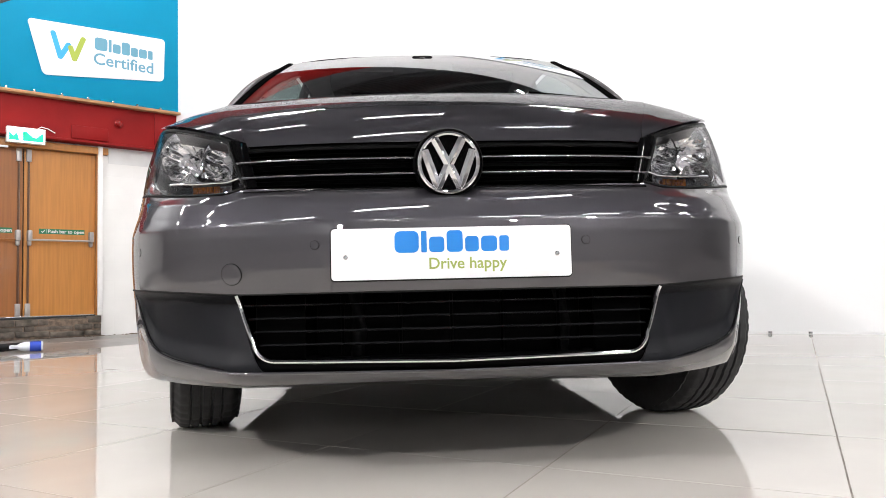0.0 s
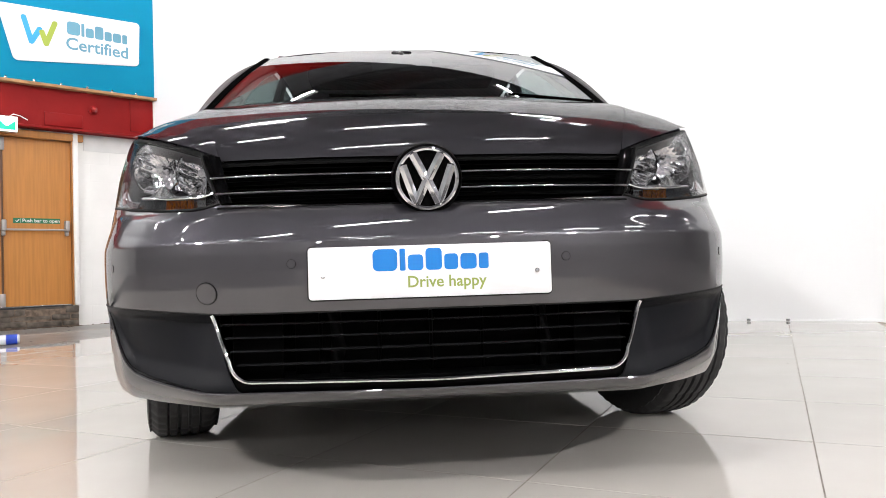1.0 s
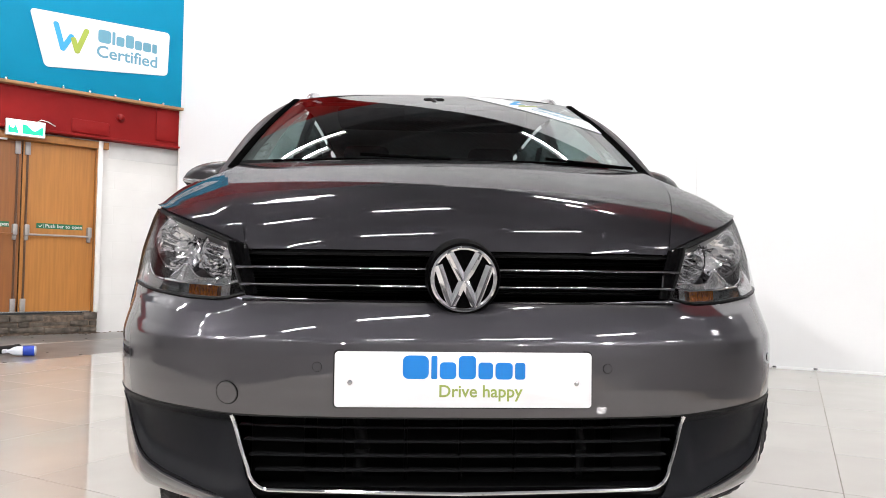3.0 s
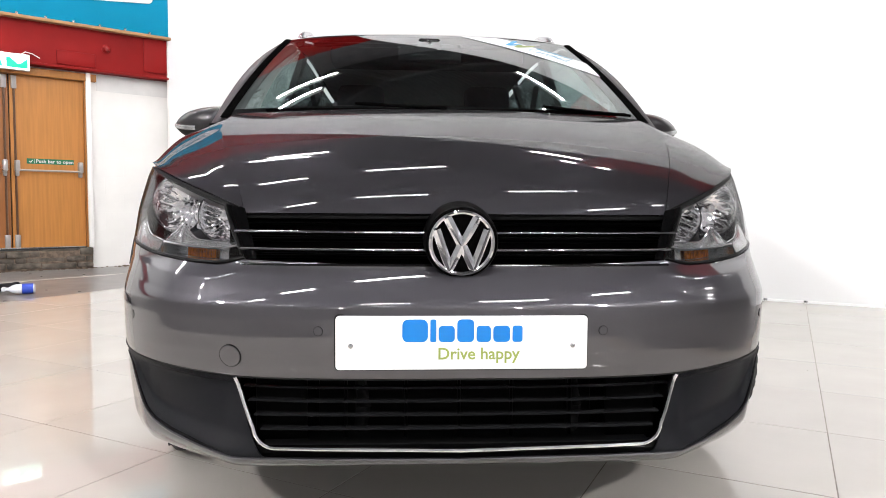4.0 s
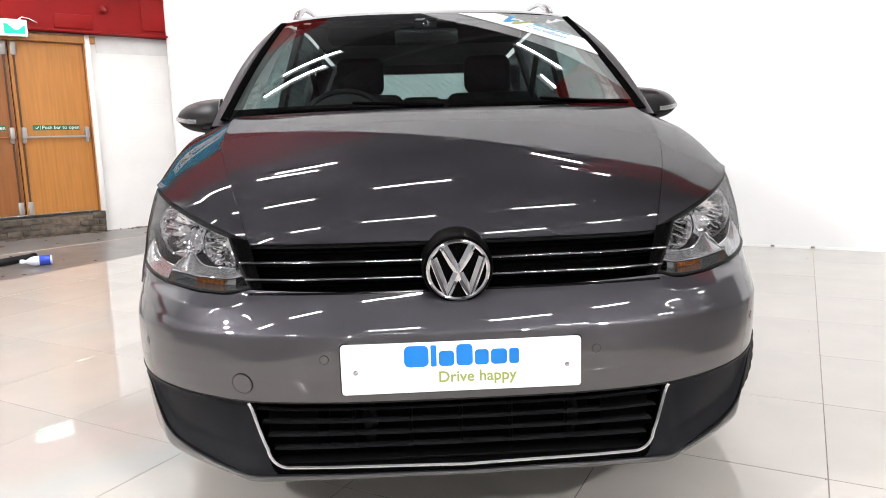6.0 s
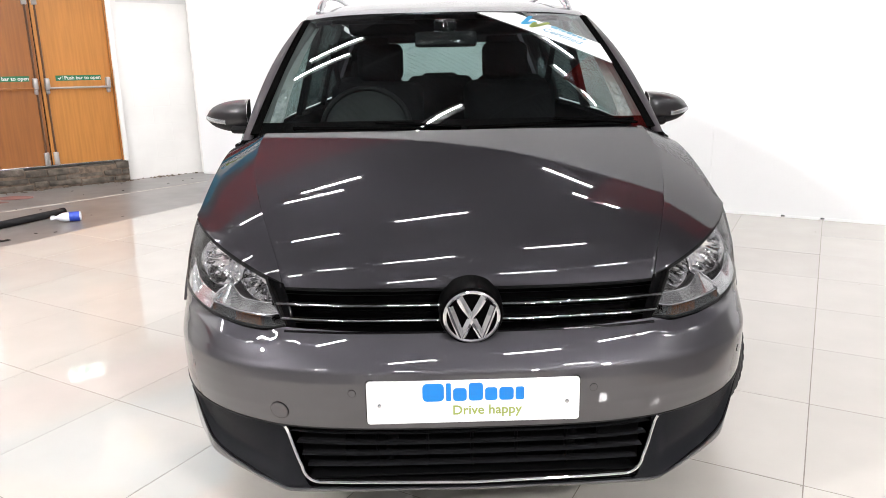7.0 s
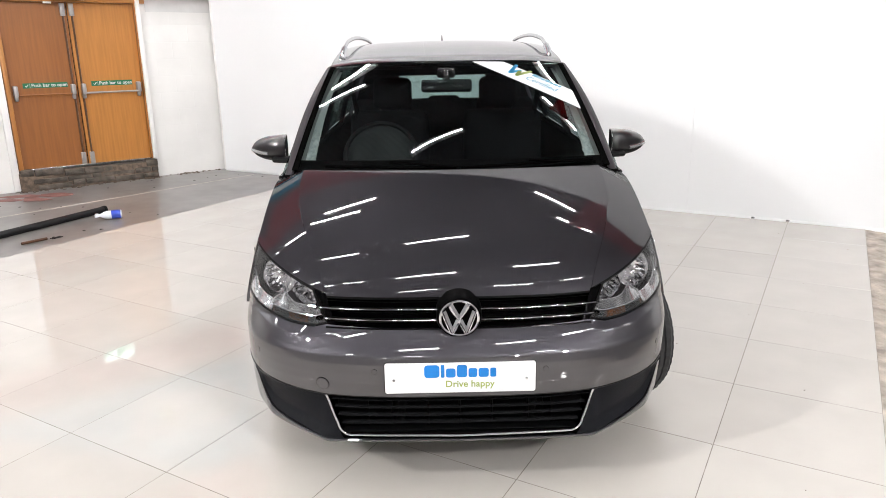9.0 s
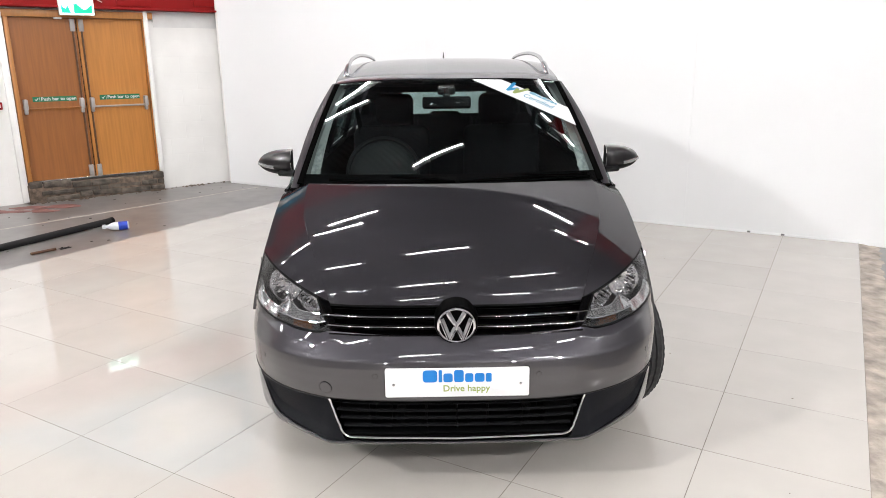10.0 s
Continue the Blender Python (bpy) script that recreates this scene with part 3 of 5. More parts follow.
def crumb(bm, rng, at, r, h):
    """One flat irregular chip."""
    n = 7
    top = [bm.verts.new((at[0] + r * rng.uniform(0.5, 1.2) * math.cos(2 * math.pi * i / n), at[1] + r * rng.uniform(0.5, 1.2) * math.sin(2 * math.pi * i / n), at[2] + h * rng.uniform(0.5, 1))) for i in range(n)]
    low = [bm.verts.new((v.co.x, v.co.y, at[2])) for v in top]
    bm.faces.new(top)
    for i in range(n):
        bm.faces.new((low[i], low[(i + 1) % n], top[(i + 1) % n], top[i]))


def debris():
    rng = random.Random(21)
    bm = bmesh.new()
    for k in range(150):
        x = rng.uniform(-1.7, 4.4)
        d = abs(rng.gauss(0, 0.045)) + 0.012
        crumb(bm, rng, tuple(DOOR_M @ Vector((x, -d - (0.09 if x < 0.06 else 0), -0.018))), rng.uniform(0.006, 0.028), rng.uniform(0.003, 0.018))
    tagged(finish(bm, "wall_foot_rubble", MORTAR_DIRT), "brown crumbs and dirt along the wall foot", "rubble", kind="stuff")
    bm = bmesh.new()
    for k in range(70):
        x, d = rng.uniform(-2.4, 4.2), rng.uniform(0.3, 4.2)
        p = DOOR_M @ Vector((x, -d, 0))
        q = p - CORNER
        if q.dot(TILE_V) < -9.05 * 0.625 ** 2 or q.dot(TILE_U) > 0.02:
            crumb(bm, rng, (p.x, p.y, -0.018), rng.uniform(0.004, 0.022), 0.003)
    tagged(finish(bm, "floor_specks", MATT_BLACK), "dark specks of dirt on the concrete", "dirt", kind="stuff")
    bm = bmesh.new()
    for k in range(60):
        p = CORNER + TILE_U * rng.uniform(-12, -0.1) + TILE_V * rng.uniform(-8.9, 0.9)
        if not (abs(p.x) < 0.95 and 2.85 < p.y < 7.3):
            crumb(bm, rng, (p.x, p.y, 0.0002), rng.uniform(0.0015, 0.005), 0.001)
    tagged(finish(bm, "tile_specks", MORTAR_DIRT), "small specks of grit on the tiles", "dirt", kind="stuff")


def batten_lights():
    """Fluorescent battens under the roof: the light of the hall."""
    first = None
    for x, y, turn in LIGHTS:
        if first is None:
            first = thing("batten_light", "lit fluorescent batten hung under the roof", "light", (x, y, LIGHT_Z), turn, "roof lights")
            part("spine", box(1.27, 0.15, 0.05, (0, 0, 0.024), 0.005), BATTEN, first)
            part("tube", sweep([(-0.60, 0, 0.0), (0.60, 0, 0.0)], 0.014, n=8), TUBE, first, "glowing white tube")
            for sx in (-0.615, 0.615):
                part("lampholder", box(0.025, 0.04, 0.06, (sx, 0, -0.02), 0.004), BATTEN, first)
            part("wire", sweep([(0.5, 0, 0.08), (0.5, 0, CEIL - LIGHT_Z)], 0.003, n=6), STEEL, first)
            part("wire", sweep([(-0.5, 0, 0.08), (-0.5, 0, CEIL - LIGHT_Z)], 0.003, n=6), STEEL, first)
        else:
            copy_thing(first, pose(x, y, LIGHT_Z, 0, 0, turn))


def flood_lights():
    """Floods hung to one side and in front of the car."""
    first = None
    # the second is an unseen fill, added to brighten the floor on the right
    for at, size in (((-6.6, -0.8, 5.2), 1.0), ((4.5, -4.0, 5.5), 1.0), ((1.8, -5.2, 2.9), 0.45), ((-2.5, -8.0, 3.1), 0.45)):
        m = look(Vector(at), Vector((0.4, 5.0, 0.8))) @ Matrix.Diagonal((size, size, size, 1))
        if first is None:
            first = thing("flood_light", "lit square flood light hung under the roof", "light", group="flood lights")
            first.matrix_basis = m
            part("housing", box(0.42, 0.42, 0.10, (0, 0, 0.01), 0.01), BATTEN, first)
            part("panel", box(0.36, 0.36, 0.006, (0, 0, 0.001)), FLOOD, first, "glowing white panel")
            part("stem", sweep([(0, 0, 0.10), (0, 0.2, 0.35)], 0.015, n=8), BATTEN, first)
        else:
            copy_thing(first, m)


PART_TOP = 4.85
LIGHT_Z = 6.5
# three battens set across, then rows down the hall
LIGHTS = [(2.2, 9.1, -50), (2.53, 7.65, -51), (2.2, 10.9, -46), (-2.3, 8.35, 22)]
for i in range(-4, 5):
    for j in range(-3, 4):
        x, y = -0.2 + 2.0 * i + 1.8 * j, 6.2 + 1.3 * i - 2.75 * j
        q = DOOR_M.inverted() @ Vector((x, y, 0))
        if -10 < q.x < 10 and -16.5 < q.y < -0.4 and not (0.5 < x < 6 and 4.5 < y < 12) and not (-1.5 < x < 0.6 and y > 8):
            if math.hypot(x, y - 4) < 7.5 or (i + j) % 2 == 0:
                LIGHTS.append((x, y, 28))

ground()
hall_walls()
partition()
fire_doors()
hall_sign()
floor_clutter()
debris()
batten_lights()
flood_lights()


# ---- the car: x across, y from the nose backwards, z up ----
NOSE = 2.90


class Side:
    """Side(-1) * p mirrors a point to the other side of the car."""
    def __init__(self, sg):
        self.sg = sg

    def __mul__(self, p):
        return Vector((self.sg * p.x, p.y, p.z))


HALF, DEEP, POW = 0.862, 0.85, 3.2       # plan of the nose: a superellipse
OFF_Z = (0.19, 0.215, 0.26, 0.405, 0.42, 0.445, 0.475, 0.51, 0.545, 0.572, 0.58, 0.59, 0.6, 0.61, 0.62, 0.63, 0.64, 0.65, 0.655, 0.72, 0.77, 0.86, 0.95)
OFF_Y = (0.058, 0.043, 0.024, 0.026, 0.019, 0.0125, 0.0065, 0.003, 0.002, 0.0038, 0.008, 0.0148, 0.0222, 0.0304, 0.0393, 0.0489, 0.0592, 0.0702, 0.076, 0.086, 0.092, 0.122, 0.19)
# plan of the chin: flat across, then a corner and straight back to the arch
CHIN_X = (0, 0.30, 0.455, 0.485, 0.56, 0.64, 0.727, 0.797, 0.837, 0.862)
CHIN_Y = (0, 0.004, 0.012, 0.019, 0.074, 0.136, 0.210, 0.325, 0.44, 0.60)


def setback(z):
    return sum(np.interp(z + d, OFF_Z, OFF_Y) for d in (-0.003, -0.0015, 0, 0.0015, 0.003)) / 5


def lamp_facet(x, z):
    """Facet of the bumper below each headlight, standing proud along its lower crease."""
    t = (lamp_low(x) - z) / 0.024
    side = min(1, max(0, (abs(x) - 0.425) / 0.05))
    return 0.008 * side * (t if t < 1 else max(0, 1 - (t - 1) / 1.6)) if t > 0 else 0.0


def nose(x, z, push=0.0):
    """Point of the front skin at x, z; push moves it back."""
    q = min(abs(x) / HALF, 0.9999)
    lean = max(0, z - 0.69) / 0.18 * min(1, max(0, (abs(x) - 0.48) / 0.29)) ** 1.3
    plan = DEEP * (1 - (1 - q ** POW) ** (1 / POW))
    k = min(1, max(0, (0.41 - z) / 0.13))
    if k:
        chin = sum(np.interp(abs(x) + d, CHIN_X, CHIN_Y) for d in (-0.012, -0.006, 0, 0.006, 0.012)) / 5
        plan = lerp(plan, chin, k * k * (3 - 2 * k))
    return Vector((x, setback(z) + 0.065 * lean + plan - lamp_facet(x, z) + push, z))


def even(u, x0, x1):
    """x between x0 and x1, closer together towards the corner."""
    a0, a1 = (math.asin(max(-1, min(1, math.copysign((abs(x) / HALF) ** (POW / 2), x)))) for x in (x0, x1))
    a = lerp(a0, a1, u)
    return math.copysign(abs(math.sin(a)) ** (2 / POW) * HALF, a)


def skin(x0, x1, z0, z1, nu, nv, thick=0.0, push=0.0):
    """Panel of the front skin between x0 and x1; z0 and z1 are functions of x."""
    def f(u, v):
        x = even(u, x0, x1)
        return nose(x, lerp(z0(x), z1(x), v), push)
    return grid(f, nu, nv, thick)


GR = 0.468           # half width of the upper grille


def lamp_top(x):
    x = abs(x)
    return 0.768 + (0.108 * (x - GR) / 0.295 if x > GR else 0.0)


def lamp_low(x):
    x = abs(x)
    if x < GR:
        return 0.652 + 0.009 * (x / GR) ** 2
    return sum(np.interp(x + d, (GR, 0.515, 0.60, 0.70, 0.815), (0.661, 0.648, 0.651, 0.663, 0.687)) for d in (-0.01, 0, 0.01)) / 3


def insert_low(x):
    """Crease between the lip and the side insert; it turns up to the insert's outer corner."""
    return sum(np.interp(abs(x) + d, (0, 0.48, 0.56, 0.64, 0.69, 0.715, 0.739, 0.765, 0.778, 0.79),
                         (0.243, 0.248, 0.257, 0.270, 0.284, 0.303, 0.348, 0.408, 0.434, 0.437)) for d in (-0.008, -0.004, 0, 0.004, 0.008)) / 5


def insert_top(x):
    return 0.418 + 0.019 * max(0, (abs(x) - 0.47) / 0.31)


def lip_low(x):
    return 0.209 + 0.003 * max(0, 1 - abs(x) / 0.5) + 0.012 * max(0, (abs(x) - 0.60) / 0.2) ** 2


def mouth(z):
    """Half width of the lower grille at height z."""
    return 0.405 + 0.067 * max(0, min(1, (z - 0.276) / 0.142)) ** 0.75


# hood: a across (-1..1), b from its front edge to the windscreen
def hood_mid(c, b):
    """Part between the creases, c from the middle (0) to the crease (1)."""
    f = nose(c * GR, lamp_top(c * GR))
    xr = c * 0.665
    g = 0.25 * (1 - math.exp(-b / 0.115)) + 0.75 * (1 - (1 - b) ** 1.1)
    z = lerp(f.z + 0.004, 1.084 - 0.008 * c ** 2, g) + 0.006 * (1 - c ** 2) * math.sin(math.pi * b)
    curl = 0.010 * max(0, 1 - b / 0.05) ** 2
    return Vector((lerp(c * GR, xr, 1 - (1 - b) ** 1.9), lerp(f.y, 0.845 + 0.165 * (xr / 0.8) ** 2, b), z - curl))


def hood_rim(b):
    """Side edge of the hood, lamp corner to pillar foot."""
    f = nose(0.772, lamp_top(0.772))
    return Vector((lerp(0.772, 0.80, b), lerp(f.y, 1.01, b), lerp(f.z + 0.004, 1.018, 1 - (1 - b) ** 1.5)))


def hood(a, b):
    s, sg = abs(a), math.copysign(1, a)
    b = min(1.0, max(0.0, b))
    if s <= 0.7:
        p = hood_mid(s / 0.7, b)
    else:
        k = (s - 0.7) / 0.3
        p = hood_mid(1, b).lerp(hood_rim(b), k)
        x = lerp(GR, 0.772, k)
        d = nose(x, lamp_top(x)) + Vector((0, 0, 0.004)) - hood_mid(1, 0).lerp(hood_rim(0), k)
        p += d * (1 - b) ** 3 + Vector((0, -0.010, 0.003)) * min(1, 5 * k) * max(0, 1 - b / 0.10) ** 2
        p.z += 0.010 * k * (1 - k) * math.sin(math.pi * b ** 0.7)
    return Vector((sg * p.x, p.y, p.z))


def hood_edge(y):
    """x and z of the hood's side edge, then of the belt line, at y."""
    if y < 0.50:
        return 0.772, 0.876
    if y < 1.01:
        lo, hi = 0.0, 1.0
        for _ in range(24):
            m = (lo + hi) / 2
            lo, hi = (m, hi) if hood(1, m).y < y else (lo, m)
        p = hood(1, lo)
        return p.x, p.z
    return lerp(0.80, 0.812, min(1, (y - 1.01) / 0.5)), 1.018 + 0.03 * min(1, (y - 1.01) / 1.2) + 0.03 * max(0, (y - 1.8) / 2.4)


def width(y):
    """Half width of the body at its widest."""
    w = lerp(0.846, 0.898, min(1, max(0, (y - 0.45) / 0.75)) ** 0.8)
    return w - 0.09 * max(0, (y - 3.3) / 1.05) ** 2.2


def flank(y, z):
    """x of the body side."""
    xe, ze = hood_edge(y)
    w, mid = width(y), 0.58
    if z >= mid:
        k = min(1, (z - mid) / (ze - mid))
        return xe + (w - xe) * (1 - k ** 1.4) ** 0.9
    return w - 0.045 * ((mid - z) / 0.45) ** 2.5 - 0.012 * max(0, 1 - abs(z - 0.50) / 0.06)


def arch(y, axle, r=0.355):
    d = r * r - (y - axle) ** 2
    return 0.316 + math.sqrt(d) if d > 0 else -1


AXLE_F, AXLE_R = 0.885, 3.563


def side_panel(sg, y0, y1, low, high, n, m, thick=0.012, axle=None):
    def f(u, v):
        y = lerp(y0, y1, u)
        z0 = max(low, arch(y, axle), 0.62 if y < 0.56 else 0) if axle else low
        z1 = hood_edge(y)[1] if high is None else high
        z = lerp(z0, z1, 1 - (1 - v) ** 1.6)
        return Vector((sg * flank(y, z), y, z))
    bm = grid(f, n, m)
    bmesh.ops.solidify(bm, geom=list(bm.faces), thickness=thick * (1 if sg > 0 else -1))
    return bm


# glass house
def screen(a, b):
    s = abs(a)
    lo = Vector((0.724 * a, 0.890 + 0.12 * s ** 2, 1.070 - 0.004 * s ** 2))
    hi = Vector((0.632 * a, 1.775 + 0.06 * s ** 2.2, 1.530 - 0.020 * s ** 2))
    p = lo.lerp(hi, b)
    bulge = 0.022 * math.sin(math.pi * b) * (1 - 0.4 * s ** 2)
    return p + Vector((0.25 * bulge * a, -0.5 * bulge, 0.86 * bulge))


def roof_z(y):
    return 1.652 - 0.112 * ((2.9 - y) / 1.12) ** 2 if y < 2.9 else 1.652 - 0.075 * ((y - 2.9) / 1.25) ** 2.2


def roof(a, b):
    s = abs(a)
    y0 = 1.785 + 0.06 * s ** 2.2
    y = lerp(y0, 4.16 - 0.10 * s ** 2, b)
    w = lerp(0.640, 0.652, min(1, (y - 1.78) / 0.8)) - 0.05 * max(0, (y - 3.2) / 1.0) ** 2
    return Vector((w * a, y, roof_z(y) - 0.018 * s ** 2 - 0.020 * s ** 6 - 0.009 * max(0, 1 - b / 0.030) ** 2))


def pillar_line(b):
    """Outer edge of the windscreen pillar, foot to roof."""
    p, q = Vector((0.755, 1.005, 1.045)), Vector((0.656, 1.865, 1.505))
    r = p.lerp(q, b)
    k = 0.030 * math.sin(math.pi * b)
    return r + Vector((0.012 * math.sin(math.pi * b), -0.4 * k, k))


def side_glass(y, v):
    """Point of the side glazing: v from the belt to the roof."""
    xe, ze = hood_edge(y)
    if y < 1.865:
        t = (y - 1.005) / 0.86
        top = pillar_line(max(0, min(1, t)))
        tx, tz = top.x + 0.006, top.z
    else:
        r = roof(1, (y - 1.845) / 2.215)
        tx, tz = r.x, r.z
    bul = 0.006 * math.sin(math.pi * v)
    return Vector((lerp(xe, tx, v) + bul, y, lerp(ze, max(tz, ze + 0.002), v)))


def wheel(name, parent, x, y, sg, steer):
    W = new(name)
    W.parent = parent
    W.matrix_basis = pose(x, y, 0.3135, 0, 0, steer)
    R, w = 0.316, 0.205
    prof = []
    for k in range(61):
        t = -1 + k / 30
        xx = t * w / 2 * 0.90
        r = R - 0.010 * abs(t) ** 4 - 0.012 * max(0, abs(t) - 0.82) / 0.18
        for gpos in (-0.48, -0.16, 0.16, 0.48):
            if abs(t - gpos) < 0.045:
                r -= 0.008
        prof.append((xx, r))
    wall = [(0.97, 0.296), (1.02, 0.270), (1.02, 0.245), (0.95, 0.222), (0.86, 0.208)]
    prof = [(-w / 2 * a, r) for a, r in wall[::-1]] + prof + [(w / 2 * a, r) for a, r in wall]
    n = 240
    bm = bmesh.new()
    rings = []
    for k in range(n):
        an = 2 * math.pi * k / n
        ring = []
        for xx, r in prof:
            t = xx / (w / 2)
            rr = r
            if r > 0.29 and k % 5 < 2 and (abs(t) > 0.52 or k % 10 < 2):
                rr -= 0.0024
            skew = an + 0.05 * t * t * math.copysign(1, t) * 0.6
            ring.append(bm.verts.new((xx, rr * math.cos(skew), rr * math.sin(skew))))
        rings.append(ring)
    for k in range(n):
        a, b = rings[k], rings[(k + 1) % n]
        for j in range(len(prof) - 1):
            bm.faces.new((a[j], a[j + 1], b[j + 1], b[j]))
    bmesh.ops.recalc_face_normals(bm, faces=bm.faces)
    part("tyre", bm, RUBBER, W, "black tyre with worn tread blocks", sharp=25)
    turn = pose(0, 0, 0, 0, 90 * sg, 0)
    rim = part("rim", lathe([(0.206, 0.090), (0.214, 0.080), (0.206, 0.070), (0.185, 0.02), (0.180, -0.09)], 48, turn), SILVER, W)
    for k in range(7):
        sp = sweep([(0.04, 0, 0.055), (0.12, 0, 0.070), (0.200, 0, 0.062)], 0.022, 0.012, 8)
        sp.transform(turn @ pose(0, 0, 0, 0, 0, k * 360 / 7))
        part("spoke", sp, SILVER, rim)
    part("hub_cap", lathe([(0, 0.075), (0.03, 0.074), (0.045, 0.062), (0.05, 0.03)], 24, turn), SILVER, rim)
    # black disc added to stop light showing through the wheel under the car
    part("light_block", lathe([(0.0, -0.094), (0.20, -0.094), (0.205, -0.088)], 40, turn), MATT_BLACK, W)
    part("brake_disc", lathe([(0.05, 0.0), (0.14, 0.0), (0.14, -0.02), (0.05, -0.02)], 32, turn, True), STEEL, W)
    return W


def headlamp(C, sg):
    H = new("headlight")
    H.parent = C
    x_in = lambda v: lerp(0.466, 0.513, v)
    x_out = lambda v: lerp(0.818, 0.772, v ** 1.2)

    def face(u, v, push=0.0):
        x = even(u, x_in(v), x_out(v))
        z = lerp(lamp_low(x) + 0.004, lamp_top(x) - 0.006, v)
        p = nose(x, z, push)
        p.x -= push * 0.55 * max(0, u - 0.3)
        return Vector((sg * p.x, p.y, p.z))

    def edge(push):
        return ([face(u / 16, 0, push) for u in range(17)] + [face(1, v / 8, push) for v in range(1, 9)]
                + [face(1 - u / 16, 1, push) for u in range(1, 17)] + [face(0, 1 - v / 8, push) for v in range(1, 8)])
    bm = grid(lambda u, v: face(u, v, 0.003), 26, 12)
    bmesh.ops.solidify(bm, geom=list(bm.faces), thickness=0.004 * -sg)
    lens = part("lens", bm, LENS, H, "clear curved lamp lens")
    lens.visible_shadow = False
    part("seal", sweep(edge(0.004), 0.0045, n=6, closed=True), MATT_BLACK, H)
    # dark shell behind the lens
    part("shell", grid(lambda u, v: face(u, v, 0.19), 22, 10), LID_GREY, H, "dark lamp housing")
    rim, back = edge(0.004), edge(0.19)
    wall = bmesh.new()
    av, bv = [wall.verts.new(p) for p in rim], [wall.verts.new(p) for p in back]
    for k in range(len(rim)):
        wall.faces.new((av[k], av[(k + 1) % len(rim)], bv[(k + 1) % len(rim)], bv[k]))
    part("shell_wall", wall, GREY_BEZEL, H)
    # lid above the bowls, sloping back from the lens
    part("upper_lid", grid(lambda u, v: face(lerp(0.02, 0.98, u), lerp(0.86, 0.985, v), 0.008 + 0.050 * (1 - v) ** 0.7), 20, 6), LID_GREY, H, "dark grey lid above the bowls")
    # two fluted reflector bowls
    for x, z, r, tilt, name in ((0.534, 0.752, 0.058, 8, "inner_bowl"), (0.664, 0.778, 0.066, 18, "outer_bowl")):
        c = nose(x, z, 0.076)
        m = Matrix.Translation((sg * c.x, c.y, c.z)) @ pose(0, 0, 0, 90, 0, 0) @ pose(0, 0, 0, 0, sg * tilt, 0)
        prof = [(r, 0.006), (r * 0.97, 0.0), (r * 0.90, -0.010), (r * 0.80, -0.019), (r * 0.66, -0.028), (r * 0.50, -0.035), (r * 0.34, -0.040), (r * 0.16, -0.043), (0.0, -0.043)]
        bowl = lathe(prof, 56)
        for v in bowl.verts:
            if -0.042 < v.co.z < -0.001:
                f = v.co.x / 0.0125 + 0.25 * math.sin(v.co.y * 90)
                v.co.z += 0.0085 * (abs(2 * (f - math.floor(f)) - 1) - 0.5) + 0.005 * math.sin(v.co.y * 240 + 2 * math.floor(f))
        bowl.transform(m)
        b = part(name, bowl, REFLECTOR, H, "fluted silver reflector bowl", sharp=14)
        part("bulb_cap", lathe([(0, -0.002), (0.010, -0.004), (0.0125, -0.010), (0.0125, -0.050)], 16, m), CHROME, b)
        part("ring", lathe([(r * 1.00, 0.006), (r * 1.035, 0.009), (r * 1.06, 0.005), (r * 1.06, -0.030)], 48, m), CHROME, b)

    part("reflector_panel", grid(lambda u, v: face(lerp(0.05, 0.90, u), lerp(0.40, 0.92, v), 0.114 + 0.005 * math.sin(u * 75) * math.sin(v * 9 + 3 * u)), 70, 16), REFLECTOR, H, "silver panel between the bowls")
    # satin bezel: an arm over the indicator, a ridge between the bowls, an arm round the outer side
    def low_face(u, v):
        x = even(u, 0.475, 0.812)
        k = min(1, max(0, (u - 0.45) / 0.09))
        foot = lerp(0.034, 0.006, k * k * (3 - 2 * k))
        rise = 0.012 + 0.028 * math.exp(-((u - 0.37) / 0.06) ** 2) + 0.010 * k + 0.115 * max(0, (u - 0.70) / 0.30) ** 1.8
        p = nose(x, lamp_low(x) + foot + rise * v, 0.009 + 0.062 * v ** 0.8 * (1 - 0.55 * max(0, (u - 0.72) / 0.28)))
        return Vector((sg * p.x, p.y, p.z))
    part("lower_bezel", grid(low_face, 60, 8), BEZEL, H, "satin grey lower bezel with a ridge")
    part("bezel_edge", sweep([low_face(k / 44, 1) for k in range(45)], 0.0018, n=6), CHROME, H)
    part("indicator_trim", sweep([low_face(0.46 * k / 24, 0.0) for k in range(25)], 0.0026, n=6), CHROME, H, "thin bright line over the indicator")

    def pocket(u, z, push):
        x = even(u, 0.475, 0.812)
        p = nose(x, lamp_low(x) + z, push)
        return Vector((sg * p.x, p.y, p.z))
    part("indicator_floor", grid(lambda u, v: pocket(lerp(0.0, 0.50, u), 0.005, lerp(0.007, 0.078, v)), 16, 3), GREY_BEZEL, H)
    part("indicator", grid(lambda u, v: pocket(lerp(0.15, 0.33, u), lerp(0.006, 0.036, v), 0.070 + 0.0025 * (round(u * 40) % 2)), 40, 3), AMBER, H, "ribbed amber indicator lens")
    part("indicator_back", grid(lambda u, v: pocket(lerp(0.02, 0.44, u), lerp(0.006, 0.036, v), 0.077), 12, 3), GREY_BEZEL, H)
    part("indicator_end", grid(lambda u, v: pocket(lerp(0.42, 0.49, u), lerp(0.006, 0.036, v), lerp(0.072, 0.012, u)), 6, 3), GREY_BEZEL, H)


